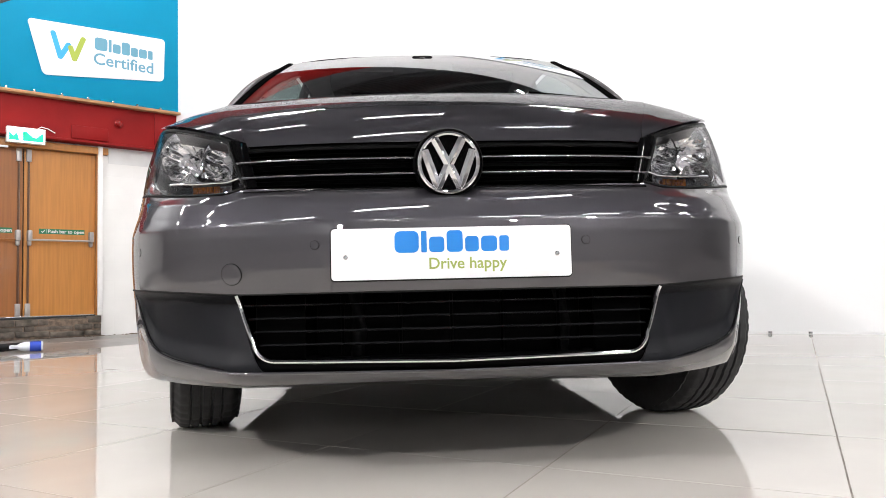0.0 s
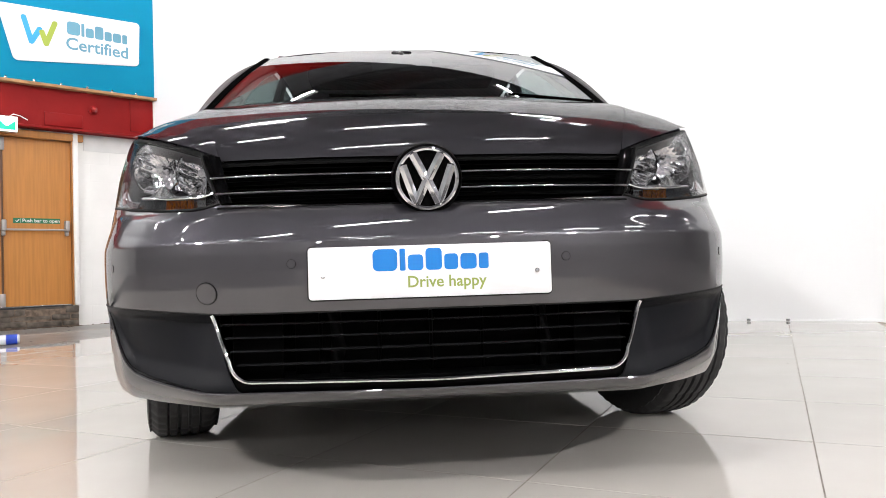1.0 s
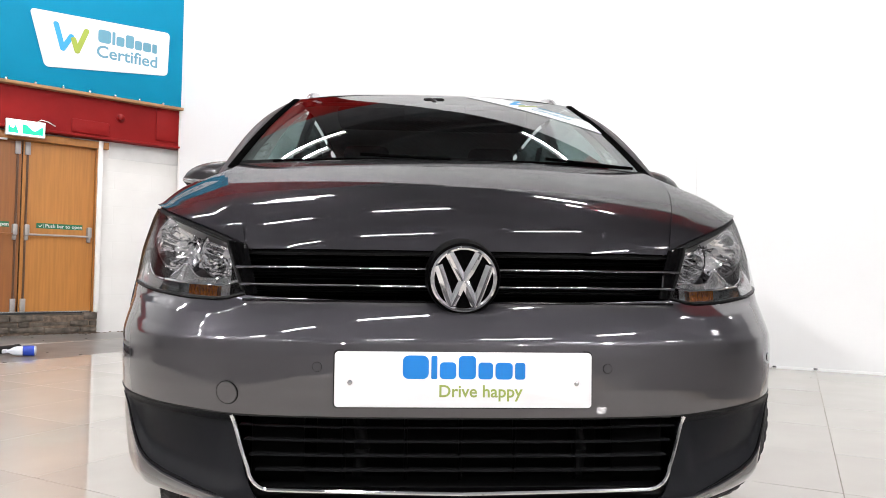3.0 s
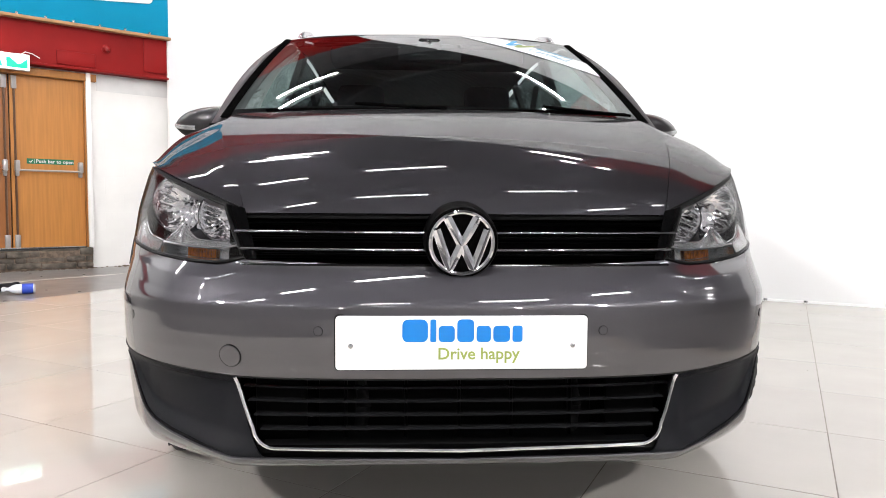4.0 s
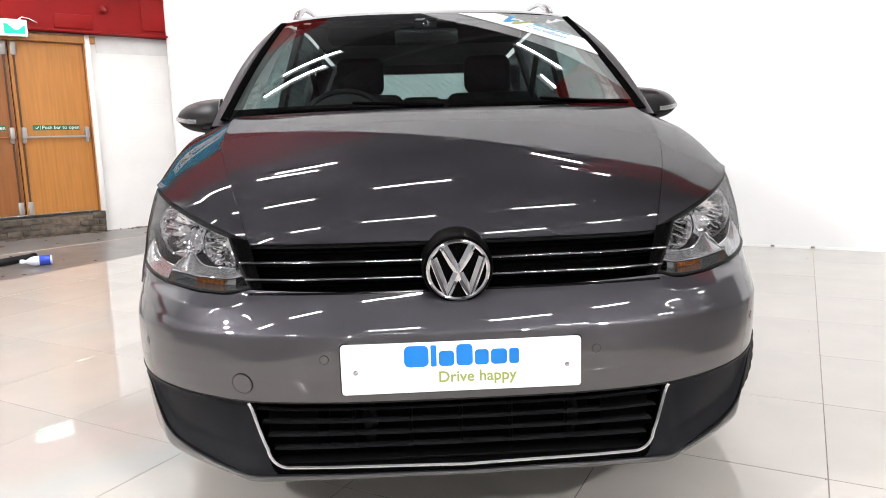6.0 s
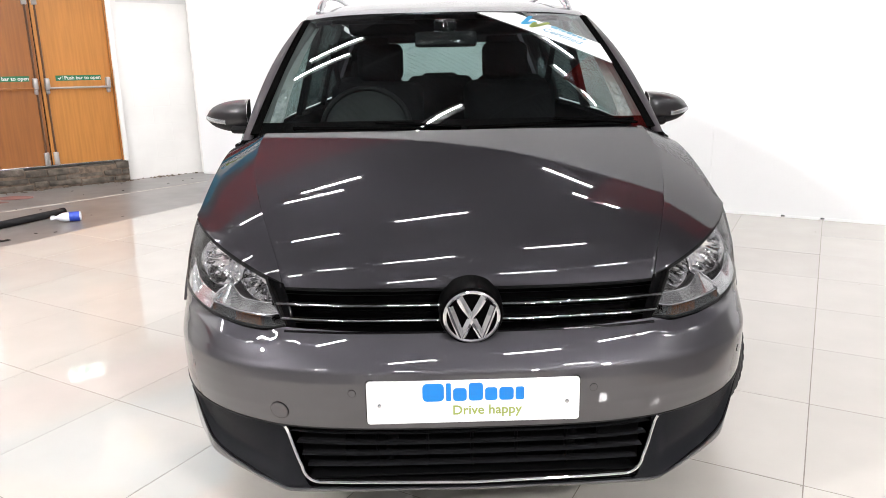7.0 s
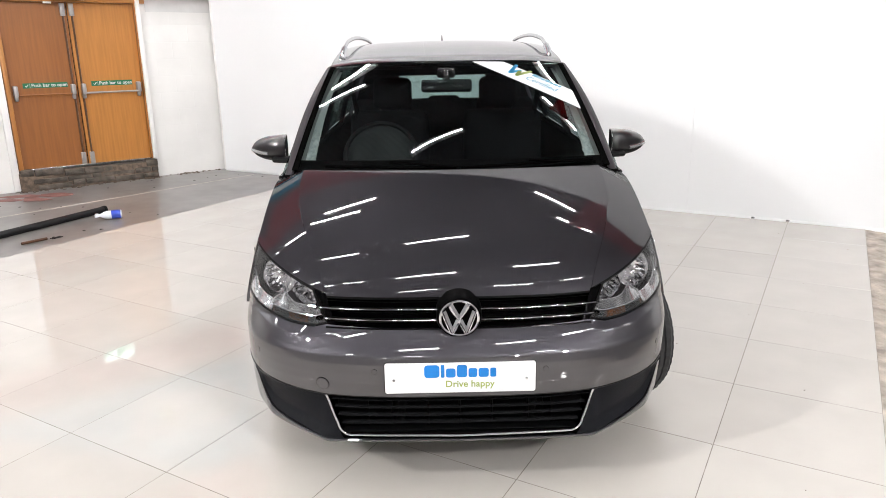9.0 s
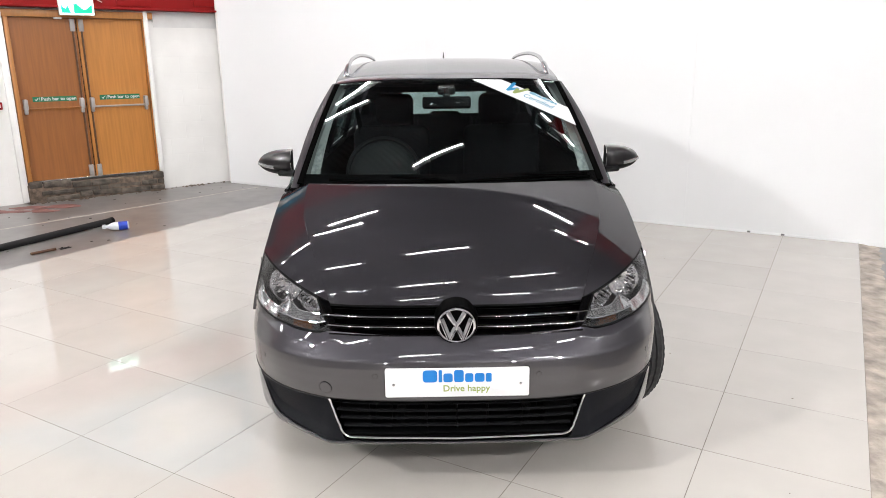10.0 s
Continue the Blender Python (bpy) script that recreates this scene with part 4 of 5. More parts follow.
def build_car():
    C = thing("car", "dark metallic grey people carrier with its front wheels turned", "car", (0, NOSE, 0), 0.6)
    S = (-1, 1)

    # bumper: painted skin in one piece, with a grey plastic lower part
    bump = part("front_bumper", skin(-0.850, 0.850, insert_top, lamp_low, 150, 64, 0.006), PAINT, C, "grey painted bumper skin", 22)

    def lip(u, v):
        """Painted lip below the crease; outboard it climbs to the bumper skin."""
        x = even(u, -0.852, 0.852)
        z = lerp(lip_low(x), min(insert_low(x), insert_top(x) - 0.0015), v)
        return nose(x, z, 0.046 * (1 - v) ** 1.7 - 0.006 * math.sin(math.pi * v ** 0.8))
    part("lip", grid(lip, 170, 14, 0.008), PAINT, bump, "grey painted lower lip")
    part("lip_return", grid(lambda u, v: lip(lerp(0.06, 0.94, u), 0) + Vector((-0.10 * v * lerp(-1, 1, u), 0.008 + 0.18 * v, 0.004 + 0.012 * v)), 60, 4), MATT_BLACK, bump)
    part("chin_strip", skin(-0.43, 0.43, insert_low, lambda x: 0.274, 50, 3, 0.004, 0.010), CAP_BLACK, bump, "smooth black strip below the grille")
    part("lip_edge", sweep([nose(x, insert_low(x), -0.0005) for x in (even(k / 120, -0.777, 0.777) for k in range(121))], 0.0032, n=8), PAINT, bump, "rounded upper edge of the lip")
    for sg in S:
        def insert(u, v, sg=sg):
            x = even(u, lerp(0.408, 0.474, v ** 0.6), 0.776)
            zz = lerp(insert_low(x), insert_top(x), v)
            out, up = min(1, (0.776 - x) / 0.075), min(1, max(0, zz - insert_low(x)) / 0.055, max(0, insert_top(x) - zz) / 0.022)
            dish = 0.024 * (out * out * (3 - 2 * out)) * (up * up * (3 - 2 * up)) * min(1, (x - 0.40) / 0.10)
            p = nose(x, zz, 0.006 + dish)
            return Vector((sg * p.x, p.y, p.z))
        bm = grid(insert, 44, 26)
        bmesh.ops.solidify(bm, geom=list(bm.faces), thickness=0.004 * -sg)
        part("side_insert", bm, PLASTIC, bump, "dark grey textured plastic insert")
        rimline = [nose(x, insert_low(x) + 0.006, 0.002) for x in (even(k / 40, 0.50, 0.770) for k in range(41))]
        part("insert_edge", sweep([(sg * p.x, p.y, p.z) for p in rimline], 0.004, n=6, taper=lambda t: 0.15 + 0.85 * min(1, 4 * t)), BLACK, bump)
    part("upper_seam", sweep([nose(even(k / 60, -0.83, 0.83), insert_top(even(k / 60, -0.83, 0.83)), 0.0005) for k in range(61)], 0.0024, n=6), MATT_BLACK, bump)

    # lower grille
    G = part("lower_grille", grid(lambda u, v: Vector((lerp(-0.47, 0.47, u), 0.20 + 0.02 * abs(lerp(-1, 1, u)), lerp(0.23, 0.43, v))), 10, 4, 0.01), GRILLE, C, "black slatted lower grille")
    for k in range(4):
        z = 0.306 + k * 0.029
        h = mouth(z) - 0.004
        pts = [nose(lerp(-h, h, j / 30), z, 0.030) for j in range(31)]
        part("slat", sweep(pts, 0.016, 0.0032, 8), SLAT, G)
    for x in (-0.245, -0.115, 0.0, 0.115, 0.245):
        part("upright", sweep([nose(x, 0.280, 0.058), nose(x, 0.412, 0.058)], 0.004, 0.012, 8, up=(0, 1, 0)), GRILLE, G)
    for sg in S:
        part("air_guide", box(0.11, 0.01, 0.15, (sg * 0.385, 0.105, 0.262), 0.003), GRILLE, G, "dark air guide")
    part("radiator", box(0.62, 0.02, 0.17, (0, 0.165, 0.25), 0.003), GRILLE, G)
    for x in (-0.22, 0.26):
        part("hose", sweep([(x, 0.15, 0.25), (x + 0.01, 0.145, 0.33), (x, 0.15, 0.42)], 0.018, n=10), MATT_BLACK, G)
    part("grille_floor", grid(lambda u, v: Vector((lerp(-0.42, 0.42, u), lerp(0.06, 0.22, v), 0.270)), 8, 2, 0.004), MATT_BLACK, G)
    # chrome line round it
    line = []
    for k in range(13):
        z = lerp(0.418, 0.315, k / 12)
        line.append((mouth(z) + 0.003, z))
    for k in range(1, 9):
        a = radians(90 * k / 8)
        line.append((line[12][0] - 0.036 * (1 - math.cos(a)) - 0.010 * k / 8, 0.315 - 0.042 * math.sin(a)))
    xe = line[-1][0]
    half = [(x, z) for x, z in line] + [(lerp(xe, 0, k / 20), lerp(line[-1][1], 0.266, k / 20)) for k in range(1, 21)]
    path = half + [(-x, z) for x, z in half[-2::-1]]
    part("chrome_line", sweep([nose(x, z, -0.002) for x, z in path], 0.0048, 0.0055, 8, up=(0, 1, 0)), CHROME, C, "thin chrome line round the lower grille")

    # number plate, plain bars for the dealer's name
    P = part("number_plate", slab(rounded(0.52, 0.111, 0.008), 0.008, pose(0, 0.0, 0.4990), 0.001), PLATE_WHITE, C, "white dealer show plate")
    part("plate_holder", slab(rounded(0.526, 0.117, 0.01), 0.012, pose(0, 0.0075, 0.4990)), MATT_BLACK, P)
    for bm in letter_bars(0.248, 0.047, pose(0, -0.0008, 0.5005)):
        part("name_bar", bm, BLUE_INK, P)
    part("lettering", words("Drive happy", 0.0345, 0.0004, pose(0.033, -0.0006, 0.4650)), GREEN_INK, P, "olive green lettering")
    for x in (-0.229, 0.229):
        part("screw", lathe([(0, 0.003), (0.003, 0.003), (0.005, 0.0015), (0.005, 0)], 12, pose(x, 0, 0.4930, 90)), SILVER, P)

    # sensors and towing-eye cap, proud rings in the skin
    def disc(x, z, r, name, material, h=0.003):
        c = nose(x, z)
        e = nose(x + 0.01, z) - nose(x - 0.01, z)
        d = nose(x, z + 0.01) - nose(x, z - 0.01)
        m = Matrix.Translation(c) @ e.cross(d).to_track_quat("Z", "Y").to_matrix().to_4x4()
        ob = part(name, lathe([(0, h), (r * 0.93, h), (r * 0.97, 0.7 * h), (r * 0.98, -0.004)], 28, m), material, bump)
        part("joint", lathe([(r * 0.975, 0.6 * h), (r * 1.0, 0.72 * h), (r * 1.02 + 0.0004, 0.5 * h), (r * 1.02 + 0.0005, -0.004)], 28, m), MATT_BLACK, ob)
    for x in (-0.296, 0.296):
        disc(x, 0.522, 0.0095, "parking_sensor", PAINT, 0.0016)
    for x in (-0.742, 0.742):
        disc(x, 0.527, 0.0095, "parking_sensor", PAINT, 0.0012)
    disc(-0.483, 0.464, 0.024, "towing_cap", PAINT)

    # upper grille
    U = part("upper_grille", skin(-0.515, 0.515, lambda x: 0.610, lambda x: 0.775, 40, 4, 0.004, 0.060), GRILLE, C, "gloss black upper grille")
    for z, r in ((0.667, 0.004), (0.7030, 0.004), (0.740, 0.004), (0.757, 0.003)):
        part("slat", sweep([nose(lerp(-GR, GR, j / 40), z, 0.036) for j in range(41)], 0.016, r, 8), GRILLE, U)
    for z in (0.6845, 0.7215):
        for sg in S:
            pts = [nose(sg * lerp(0.070, 0.466 + 0.35 * (z - 0.67), j / 24), z + 0.001 * j / 24, -0.006) for j in range(25)]
            part("chrome_strip", sweep(pts, 0.009, 0.0038, 10, up=(0, 0, 1)), CHROME, U, "thin chrome strip")
            pts = [nose(sg * lerp(0.070, 0.450, j / 24), z - 0.004, 0.008) for j in range(25)]
            part("strip_carrier", sweep(pts, 0.012, 0.0045, 8), GRILLE, U)
    for sg in S:
        part("end_cap", grid(lambda u, v, sg=sg: Side(sg) * nose(lerp(lerp(0.436, 0.466, v), lerp(0.464, 0.508, v), u), lerp(0.664, 0.772 + 0.008 * u, v), -0.002 - 0.006 * math.sin(math.pi * u)), 6, 8, 0.004 * sg), CAP_BLACK, U)
    part("surround", sweep([nose(even(k / 40, -GR, GR), 0.651, 0.004) for k in range(41)], 0.006, 0.004, 8), BLACK, U)
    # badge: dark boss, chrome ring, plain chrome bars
    bm_at = pose(0, 0.050, 0.7035, 90 + 7)
    boss = part("badge", lathe([(0, 0.004), (0.062, 0.004), (0.068, 0.010), (0.075, 0.008), (0.079, -0.004), (0.080, -0.06)], 56, bm_at), GRILLE, C, "round chrome emblem on a black boss")
    part("ring", lathe([(0.0600, 0.006), (0.0615, 0.013), (0.0655, 0.0155), (0.0695, 0.013), (0.0705, 0.006)], 56, bm_at, True), CHROME, boss)
    face_m = pose(0, 0.050, 0.7035, 7) @ pose(0, -0.0115, 0)
    for (xa, za), (xb, zb) in (((-0.031, 0.053), (-0.001, -0.004)), ((0.031, 0.053), (0.001, -0.004)), ((-0.054, 0.028), (-0.025, -0.054)), ((0.054, 0.028), (0.025, -0.054)), ((-0.025, -0.054), (-0.001, -0.004)), ((0.025, -0.054), (0.001, -0.004))):
        bm = sweep([(lerp(xa, xb, k / 6), -0.002 * math.sin(math.pi * k / 6), lerp(za, zb, k / 6)) for k in range(7)], 0.0092, 0.0080, 4, up=(0, 1, 0))
        bm.transform(face_m)
        part("bar", bm, CHROME, boss)

    # hood, with the crease from each grille corner to the pillar
    na = [k / 16 * 0.7 for k in range(16)] + [0.697, 0.7, 0.703] + [0.7 + 0.3 * k / 10 for k in range(1, 11)]
    na = [-a for a in na[::-1]] + na[1:]
    bm = bmesh.new()
    nb = 44
    cols = [[bm.verts.new(hood(a, (j / nb) ** 1.3)) for j in range(nb + 1)] for a in na]
    for p, q in zip(cols, cols[1:]):
        for j in range(nb):
            bm.faces.new((p[j], q[j], q[j + 1], p[j + 1]))
    bmesh.ops.solidify(bm, geom=list(bm.faces), thickness=0.010)
    part("hood", bm, PAINT, C, "grey metallic hood with two creases")
    part("hood_front_seal", sweep([hood(lerp(-0.98, 0.98, k / 60), 0.004) + Vector((0, 0.010, -0.012)) for k in range(61)], 0.006, n=6), MATT_BLACK, C)
    # scuttle and wipers
    part("scuttle", grid(lambda u, v: Vector((lerp(-0.76, 0.76, u), lerp(0.83, 0.92, v) + 0.155 * lerp(-1, 1, u) ** 2, lerp(1.045, 1.062, v))), 24, 4, 0.006), FRIT, C)
    for x0, x1 in ((0.64, 0.04), (0.02, -0.56)):
        ws = lambda x, b: screen(x / 0.71, b) + Vector((0, -0.008, 0.010))
        w = part("wiper", sweep([ws(lerp(x0, x1, k / 10), 0.012 + 0.030 * (1 - k / 10) if x0 > 0.3 else 0.012 + 0.012 * k / 10) for k in range(11)], 0.005, 0.006, 8), FRIT, C)
        part("wiper_arm", sweep([ws(x0, 0.0) + Vector((0, -0.01, 0.012)), ws(lerp(x0, x1, 0.5), 0.035) + Vector((0, -0.008, 0.012))], 0.008, 0.005, 8), FRIT, w)

    # sides
    for sg in S:
        part("fender", side_panel(sg, 0.492, 1.43, 0.24, None, 40, 14, axle=AXLE_F), PAINT, C)
        part("arch_liner", grid(lambda u, v, sg=sg: Vector((sg * lerp(0.62, 0.835, v), AXLE_F + 0.358 * math.cos(math.pi * u), 0.316 + 0.358 * math.sin(math.pi * u))), 24, 3), MATT_BLACK, C)
        part("arch_liner", grid(lambda u, v, sg=sg: Vector((sg * lerp(0.62, 0.898, v), AXLE_R + 0.358 * math.cos(math.pi * (1.24 * u - 0.12)), 0.316 + 0.358 * math.sin(math.pi * (1.24 * u - 0.12)))), 30, 3), MATT_BLACK, C)
        d1 = part("door", side_panel(sg, 1.436, 2.47, 0.27, None, 20, 14), PAINT, C)
        d2 = part("door", side_panel(sg, 2.476, 3.42, 0.27, None, 20, 14, axle=AXLE_R), PAINT, C)
        part("rear_quarter", side_panel(sg, 3.426, 4.33, 0.27, None, 24, 14, axle=AXLE_R), PAINT, C)
        part("sill", side_panel(sg, 1.25, 3.20, 0.19, 0.268, 12, 3), MATT_BLACK, C)
        for d, y0, y1, tint in ((d1, 1.52, 2.42, SIDE_GLASS), (d2, 2.53, 3.36, PRIVACY)):
            g = part("window", grid(lambda u, v, y0=y0, y1=y1, sg=sg: Side(sg) * side_glass(lerp(y0, y1, u), lerp(0.03, 0.95, v)), 10, 6, 0.004 * sg), tint, d)
            g.visible_shadow = False
            part("handle", sweep([(sg * (flank(y1 - 0.28, 0.93) + 0.012), y1 - 0.28, 0.93), (sg * (flank(y1 - 0.16, 0.93) + 0.03), y1 - 0.16, 0.935), (sg * (flank(y1 - 0.04, 0.93) + 0.012), y1 - 0.04, 0.93)], 0.012, 0.014, 8), PAINT, d)
        for y0, y1, nm2 in ((1.14, 1.44, "front_quarter_light"), (3.44, 4.02, "rear_quarter_light")):
            g = part(nm2, grid(lambda u, v, y0=y0, y1=y1, sg=sg: Side(sg) * side_glass(lerp(y0, y1, u), lerp(0.04, 0.93, v)), 8, 5, 0.004 * sg), SIDE_GLASS if y0 < 2 else PRIVACY, C)
            g.visible_shadow = False
        for y0, y1 in ((1.44, 1.52), (2.42, 2.53), (3.36, 3.44)):
            part("window_pillar", grid(lambda u, v, y0=y0, y1=y1, sg=sg: Side(sg) * side_glass(lerp(y0, y1, u), v), 2, 8, 0.03 * sg), BLACK, C)
        part("rear_pillar", grid(lambda u, v, sg=sg: Side(sg) * side_glass(lerp(4.02, 4.12, u) + 0.18 * u * (1 - v), v), 4, 8, 0.03 * sg), PAINT, C)
        part("belt_trim", sweep([Side(sg) * side_glass(lerp(1.1, 4.1, k / 30), 0.0) for k in range(31)], 0.010, 0.010, 8), BLACK, C)
        # windscreen pillar: body paint with shade in its colour outside, black seal inside
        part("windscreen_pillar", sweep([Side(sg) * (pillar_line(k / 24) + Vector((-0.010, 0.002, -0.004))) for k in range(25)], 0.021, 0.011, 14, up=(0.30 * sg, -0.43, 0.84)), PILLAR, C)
        part("windscreen_seal", sweep([screen(sg * 0.985, 0.985 * k / 24) + Vector((sg * 0.002, -0.001, 0.003)) for k in range(25)], 0.015, 0.003, 8, up=(0, -0.47, 0.88)), FRIT, C)
        # door mirror
        M = part("door_mirror", mirror_shell(sg), SHELL, C, "dark grey door mirror with indicator strip")
        # black face added over the shell's inner end, where the paint would mirror white
        cap = bmesh.new()
        cap.faces.new([cap.verts.new(mirror_point(sg, 0.0, k / 8) - Vector((sg * 0.003, 0, 0))) for k in range(-8, 9)])
        bmesh.ops.solidify(cap, geom=list(cap.faces), thickness=0.002)
        part("dark_end_face", cap, MATT_BLACK, M)
        part("lower_shell", grid(lambda u, v, sg=sg: mirror_point(sg, lerp(0.0, 0.97, u), lerp(0.33, 1.0, v)) + Vector((0, -0.003, -0.002)), 10, 6, 0.002 * sg), MATT_BLACK, M, "black lower half")
        part("mirror_base", sweep([(sg * 0.79, 1.45, 1.052), (sg * 0.85, 1.49, 1.050), (sg * 0.91, 1.50, 1.052)], 0.045, 0.018, 10), MATT_BLACK, M)
        part("mirror_glass", lathe([(0, 0), (0.5, 0)], 24, Matrix.Translation((sg * 0.932, 1.572, 1.108)) @ pose(0, 0, 0, 90, 0, 0) @ Matrix.Diagonal((0.13, 0.10, 1, 1))), MIRROR, M)
        part("indicator_strip", sweep([mirror_point(sg, a, 0.20) + Vector((0, -0.002, -0.001)) for a in (0.48, 0.58, 0.7, 0.82, 0.93, 0.985)], 0.005, 0.009, 8), BEZEL, M, "pale indicator strip")
        # roof rail
        rl = [Vector((sg * lerp(0.598, 0.560, min(1, k / 26)), 2.00 + 1.92 * k / 26, 0)) for k in range(27)]
        for p in rl:
            t = (p.y - 2.00) / 1.92
            p.z = roof_z(p.y) - 0.030 + 0.056 * min(1, max(0, math.sin(math.pi * t)) * 2.2) ** 0.7
        rr = part("roof_rail", sweep(rl, 0.010, 0.012, 10), SILVER, C, "silver roof rail")
        part("rail_foot", sweep([rl[0] + Vector((0, -0.02, -0.02)), rl[1], rl[2]], 0.018, 0.016, 10), SILVER, rr)

    g = part("windscreen", grid(lambda u, v: screen(lerp(-0.985, 0.985, u), v), 40, 20), GLASS, C, "green-tinted windscreen")
    g.visible_shadow = False
    part("screen_band", grid(lambda u, v: screen(lerp(-0.98, 0.98, u), lerp(0.0, 0.085, v)) + Vector((0, 0.004, -0.003)), 30, 2, 0.002), FRIT, C, "black printed band along the glass foot")
    part("screen_head", grid(lambda u, v: screen(lerp(-0.98, 0.98, u), lerp(0.985, 1.0, v)) + Vector((0, 0.004, -0.003)), 30, 2, 0.002), BLACK, C)
    part("roof", grid(lambda u, v: roof(lerp(-1, 1, u), v), 44, 36, 0.012), PAINT, C)
    part("roof_front_seal", sweep([roof(lerp(-1, 1, k / 30), 0) + Vector((0, -0.004, -0.006)) for k in range(31)], 0.004, n=6), BLACK, C)
    part("roof_lining", grid(lambda u, v: roof(lerp(-0.95, 0.95, u), lerp(0.02, 0.97, v)) + Vector((0, 0, -0.045)), 16, 12), HEADLINER, C)
    part("aerial", sweep([(0, 3.75, roof_z(3.75)), (0, 3.82, roof_z(3.75) + 0.03), (0, 3.92, roof_z(3.75) + 0.085)], 0.008, n=8, taper=lambda t: 1.8 - 1.4 * t), BLACK, C)
    # tail
    tail = part("tailgate", merge(grid(lambda u, v: Vector((lerp(-0.80, 0.80, u), 4.30 + 0.07 * (1 - abs(lerp(-1, 1, u)) ** 4) - 0.05 * v, lerp(0.30, 1.05, v))), 16, 8, 0.02),
                                 *[box(0.14, 0.05, 0.52, (sg * 0.62, 4.20, 1.04), 0.01, m=None) for sg in S], box(1.2, 0.08, 0.12, (0, 4.14, 1.475), 0.01)), PAINT, C)
    g = part("rear_window", grid(lambda u, v: Vector((lerp(-0.60, 0.60, u) * (1 - 0.04 * v), lerp(4.26, 4.15, v), lerp(1.06, 1.475, v))), 10, 6, 0.004), SIDE_GLASS, tail)
    g.visible_shadow = False
    for sg in S:
        part("tailgate_trim", box(0.40, 0.03, 0.50, (sg * 0.57, 4.08, 1.02), 0.02), FABRIC, tail, "dark trim beside the rear glass")
    part("tailgate_trim", box(1.1, 0.03, 0.19, (0, 4.085, 1.000), 0.02), FABRIC, tail, "dark trim below the rear glass")
    part("underbody", box(1.36, 3.7, 0.05, (0, 2.25, 0.20), 0.01), MATT_BLACK, C)
    part("engine_tray", box(1.22, 0.84, 0.03, (0, 0.70, 0.190), 0.01), MATT_BLACK, C)
    part("firewall", box(1.40, 0.04, 0.75, (0, 1.02, 0.25), 0.01), MATT_BLACK, C)

    # sticker across the windscreen corner, a strip at 45 degrees on the glass
    def on_glass(x, y, lift=0.003):
        return screen(x / 0.679, y) + Vector((0, -0.5 * lift, 0.87 * lift))

    def band(u, v):
        lo, hi = Vector((lerp(0.15, 0.665, u), lerp(0.985, 0.475, u), 0)), Vector((lerp(0.33, 0.665, u), lerp(0.985, 0.66, u), 0))
        p = lo.lerp(hi, v)
        return on_glass(p.x, p.y)
    st = part("windscreen_sticker", grid(band, 30, 8, 0.0012), SIGN_WHITE, C, "white diagonal dealer sticker with a two-colour mark")

    def on_band(bm, x0, y0, k, lift):
        """Lays a flat drawing, in x-z, along the sticker."""
        for w in bm.verts:
            x, z = w.co.x * k, w.co.z * k
            w.co = on_glass(x0 + 0.7071 * (x + z), y0 + 0.7071 * (z - x), lift)
        return bm
    part("mark_blue", on_band(stroke([(-0.21, 0.20), (-0.11, -0.19), (0.0, 0.04)], 0.095, 0.0), 0.40, 0.866, 0.24, 0.0048), CYAN_INK, st)
    part("mark_green", on_band(stroke([(0.03, 0.0), (0.085, -0.19), (0.205, 0.18)], 0.095, 0.0), 0.40, 0.866, 0.24, 0.0052), GREEN_INK, st)
    for bm in letter_bars(0.185, 0.028):
        part("name_bar", on_band(bm, 0.530, 0.752, 1.0, 0.0048), TEAL_INK, st)
    part("lettering", on_band(words("Certified", 0.056, 0.0, pose(0, 0, 0)), 0.490, 0.712, 1.0, 0.0048), TEAL_INK, st)

    interior(C)
    for sg in S:
        headlamp(C, sg)
    for sg in S:
        wheel("front_wheel", C, sg * 0.772, AXLE_F, sg, STEER)
        wheel("rear_wheel", C, sg * 0.772, AXLE_R, sg, 0)
    return C


def mirror_point(sg, a, b):
    """Shell of the door mirror: a outwards 0..1, b down the front -1..1."""
    x = lerp(0.852, 1.046, a)
    h, zc = 0.067 * max(0.004, 1 - a ** 2.6) ** 0.55, 1.107 - 0.004 * a
    d = 0.085 * (1 - a ** 3 * 0.72) * (0.85 + 0.15 * min(1, a / 0.12))
    ang = b * math.pi / 2
    return Vector((sg * x, 1.548 - d * abs(math.cos(ang)) ** 0.8 + 0.042 * a, zc - math.copysign(h * abs(math.sin(ang)) ** 0.9, b)))


def mirror_shell(sg):
    bm = grid(lambda u, v: mirror_point(sg, u, lerp(-1, 1, v)), 14, 16)
    bmesh.ops.holes_fill(bm, edges=[e for e in bm.edges if e.is_boundary], sides=0)
    bmesh.ops.recalc_face_normals(bm, faces=bm.faces)
    return bm


def cushion(sx, sy, sz, at, tilt=0, r=0.04):
    return box(sx, sy, sz, (0, 0, 0), r, 4, Matrix.Translation(at) @ pose(0, 0, 0, tilt))


